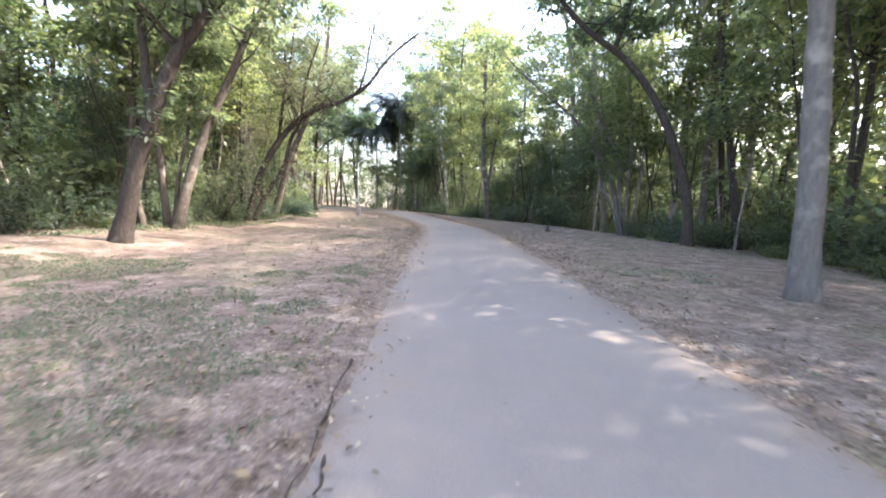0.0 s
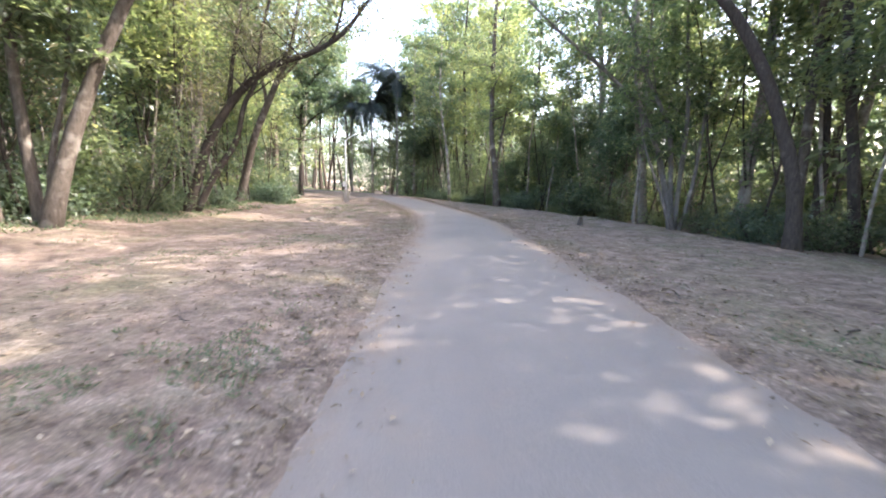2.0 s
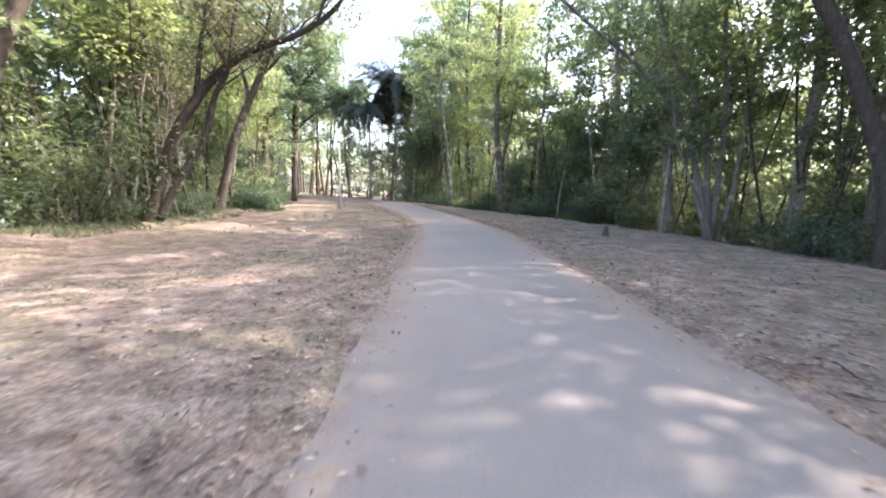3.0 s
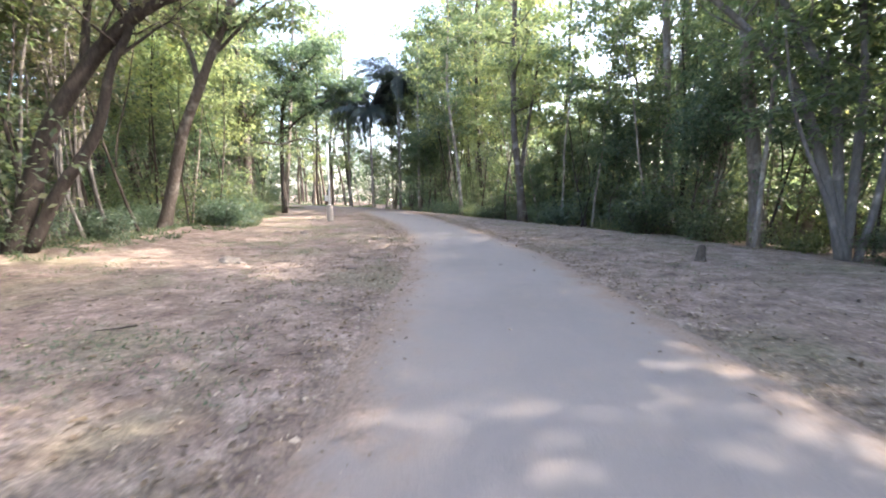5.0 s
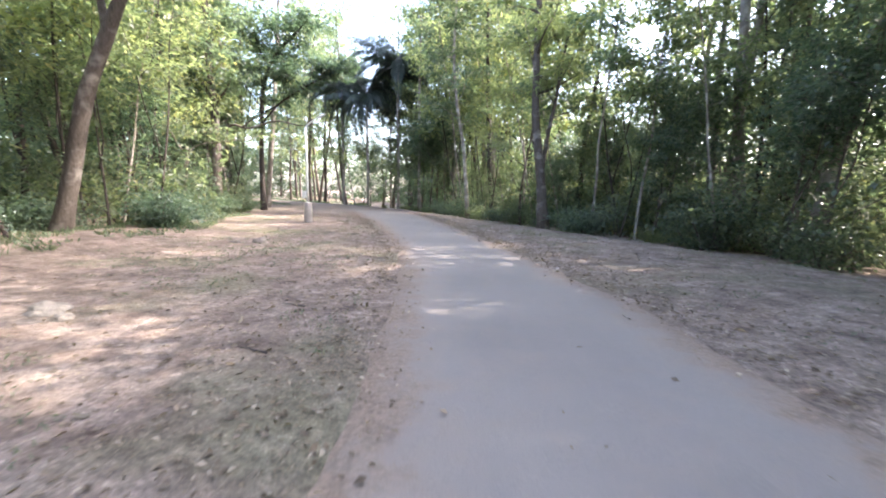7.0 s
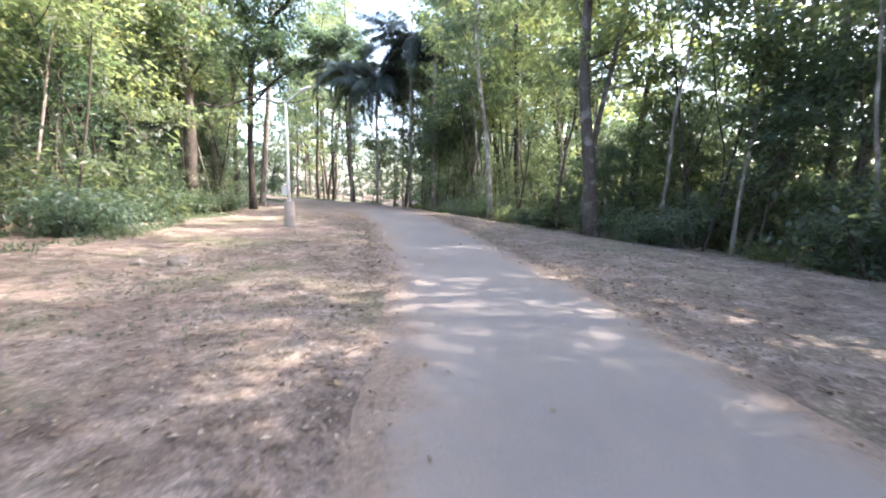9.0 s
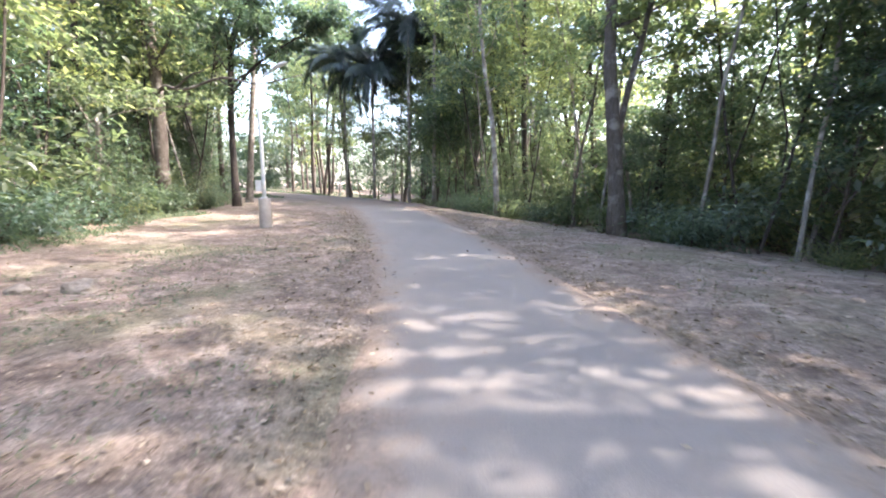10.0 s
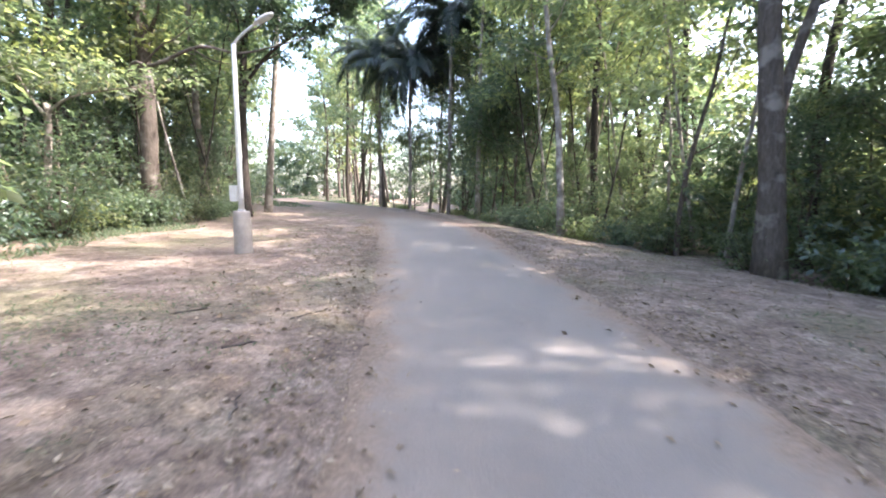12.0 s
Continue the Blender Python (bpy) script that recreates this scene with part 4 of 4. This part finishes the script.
# ---- ground cover ----
def scatter(rs, n, y0, y1, wide):
    """Places on the verges, thicker towards the road's edges."""
    out = []
    while len(out) < n:
        y = rs.uniform(y0, y1)
        left = rs.uniform() < 0.55
        off = min(rs.exponential(wide), 9.0) + rs.normal() * 0.12 - 0.05
        x = interp(y, ROAD_L) - off if left else interp(y, ROAD_R) + off
        if off < 0.05 and rs.uniform() < 0.6:
            continue
        out.append((x, y))
    return out


def litter():
    rs = np.random.RandomState(8)
    spots = scatter(rs, 72000, 0.5, 44, 2.6)
    for _ in range(19000):
        y = rs.uniform(0.5, 46)
        off = rs.normal() * 0.3
        spots.append((interp(y, ROAD_L) - off - 0.1, y) if rs.uniform() < 0.5 else (interp(y, ROAD_R) + off + 0.1, y))
    for _ in range(220):
        y = rs.uniform(0.5, 46)
        spots.append((rs.uniform(interp(y, ROAD_L), interp(y, ROAD_R)), y))
    c = [(x, y, (ground_z(x, y) if not interp(y, ROAD_L) < x < interp(y, ROAD_R) else base_z(x, y) + 0.04) + 0.012) for x, y in spots]
    n = len(c)
    d = rs.normal(size=(n, 3)) * np.array([1, 1, 0.18])
    nr = rs.normal(size=(n, 3)) * 0.35 + np.array([0, 0, 1.0])
    ln = 0.016 + 0.07 * rs.uniform(0, 1, n) ** 3.0
    ob = leaves_mesh("fallen_leaves", c, d, nr, ln, ln * rs.uniform(0.35, 0.6, n), LITTER)
    tagged(ob, "dry brown fallen leaves strewn over the verges", "fallen leaves", kind="stuff")


GREEN_SPOTS = [(-3.8, 15.6, 1.7), (-6.8, 31.8, 2.0), (-4.9, 12.6, 1.5), (-5.6, 27.6, 1.6), (-6.2, 8.2, 1.5)]


def grass():
    rs = np.random.RandomState(9)
    pts = []
    while len(pts) < 70000:
        y = rs.uniform(0.5, 42) if rs.uniform() < 0.55 else rs.uniform(0.5, 9)
        side = rs.uniform() < 0.75
        x = interp(y, ROAD_L) - rs.uniform(0.3, 10) if side else interp(y, ROAD_R) + rs.uniform(0.6, 7)
        k = 0.8 * noise.noise(Vector((x * 0.42, y * 0.42, 1.7))) + 0.8 * noise.noise(Vector((x * 2.3, y * 2.3, 4.7)))
        near_left = side and y < 8 and x < -1.4
        tuft = max(0.0, max(1 - math.hypot(x - px, y - py) / pr for px, py, pr in GREEN_SPOTS))
        at_wood = x < interp(y, WOOD_L) + 1.5
        if k + 1.3 * tuft > (0.05 if near_left else -0.12 if at_wood else 0.3):
            pts.append((x, y, ground_z(x, y), 1.0 if not at_wood else 2.7))
    a = np.array(pts)
    n = len(a)
    d = rs.normal(size=(n, 3)) * np.array([0.7, 0.7, 0.2]) + np.array([0, 0, 0.75])
    ln = rs.uniform(0.025, 0.075, n) * a[:, 3]
    ob = leaves_mesh("grass", a[:, :3], d, rs.normal(size=(n, 3)), ln, ln * 0.17, GRASS)
    tagged(ob, "short sparse green and dry grass on the verges", "grass", kind="stuff")


def glade_grass():
    rs = np.random.RandomState(19)
    pts = []
    while len(pts) < 9000:
        y = rs.uniform(58, 97)
        x = rs.uniform(-48, -16)
        if in_clearing(x, y) and not interp(y, ROAD_L) - 0.3 < x < interp(y, ROAD_R) + 0.3:
            pts.append((x, y, ground_z(x, y)))
    a = np.array(pts)
    n = len(a)
    d = rs.normal(size=(n, 3)) * np.array([0.8, 0.8, 0.15]) + np.array([0, 0, 0.7])
    ln = rs.uniform(0.12, 0.3, n)
    ob = leaves_mesh("lawn", a, d, rs.normal(size=(n, 3)), ln, ln * 0.3, GRASS)
    tagged(ob, "open green grass in the clearing beyond the bend", "grass", kind="stuff")


litter()
grass()
glade_grass()


# ---- single dry leaves and twigs near the path ----
def dry_leaf_mesh(seed):
    """A curled leaf with a midrib fold."""
    rng = random.Random(seed)
    verts, faces, n = [], [], 6
    for i in range(n + 1):
        t = i / n
        w = 0.30 * math.sin(math.pi * min(1, t * 0.96 + 0.04)) ** 0.8
        z = 0.10 * math.sin(t * 2.6 + seed) + 0.06 * t
        for k, s2 in enumerate((-1, 0, 1)):
            verts.append((t - 0.5, w * s2, z + abs(s2) * (0.10 + rng.uniform(-.03, .05))))
    for i in range(n):
        for k in range(2):
            a = i * 3 + k
            faces.append((a, a + 1, a + 4, a + 3))
    me = bpy.data.meshes.new("dry_leaf")
    me.from_pydata(verts, [], faces)
    me.materials.append(LITTER)
    return me


def dry_leaves():
    rs = np.random.RandomState(21)
    meshes = [dry_leaf_mesh(k) for k in range(5)]
    for k in range(150):
        y = 0.8 + 39 * rs.uniform()
        off = abs(rs.normal()) * 1.5 + 0.05
        left = rs.uniform() < 0.6
        x = interp(y, ROAD_L) - off if left else interp(y, ROAD_R) + off
        ob = new("dry_leaf", meshes[k % 5])
        ob.matrix_basis = Matrix.Translation((x, y, ground_z(x, y) + 0.012)) @ Matrix.Rotation(rs.uniform(0, 6.28), 4, "Z") @ Matrix.Rotation(rs.normal() * 0.2, 4, "X") @ Matrix.Scale(rs.uniform(0.055, 0.115), 4)
        tagged(ob, "large curled dry leaf lying on the verge", "leaf", "large dry leaves on the verge")


def twigs():
    rng = random.Random(22)
    for k in range(14):
        y = rng.uniform(1.5, 34)
        off = rng.uniform(0.15, 3.2)
        x = interp(y, ROAD_L) - off if rng.random() < 0.6 else interp(y, ROAD_R) + off
        ln, a = rng.uniform(0.2, 0.5), rng.uniform(0, 6.28)
        pts = []
        for i in range(6):
            t = i / 5 - 0.5
            px, py = math.cos(a) * ln * t + rng.uniform(-.02, .02), math.sin(a) * ln * t + rng.uniform(-.02, .02)
            pts.append((px, py, ground_z(x + px, y + py) - ground_z(x, y) + 0.012))
        tb = Tubes()
        tb.add(pts, [0.011, 0.012, 0.010, 0.009, 0.007, 0.004], 6)
        fork = Vector(pts[3])
        tb.add([fork, fork + Vector((math.cos(a + 0.7), math.sin(a + 0.7), 0.08)) * ln * 0.25], [0.006, 0.003], 5)
        ob = mesh_object("fallen_twig", tb.v, tb.f, BARK, None)
        ob.location = (x, y, ground_z(x, y))
        tagged(ob, "thin dry forked twig lying on the verge", "twig", "fallen twigs")


dry_leaves()
twigs()
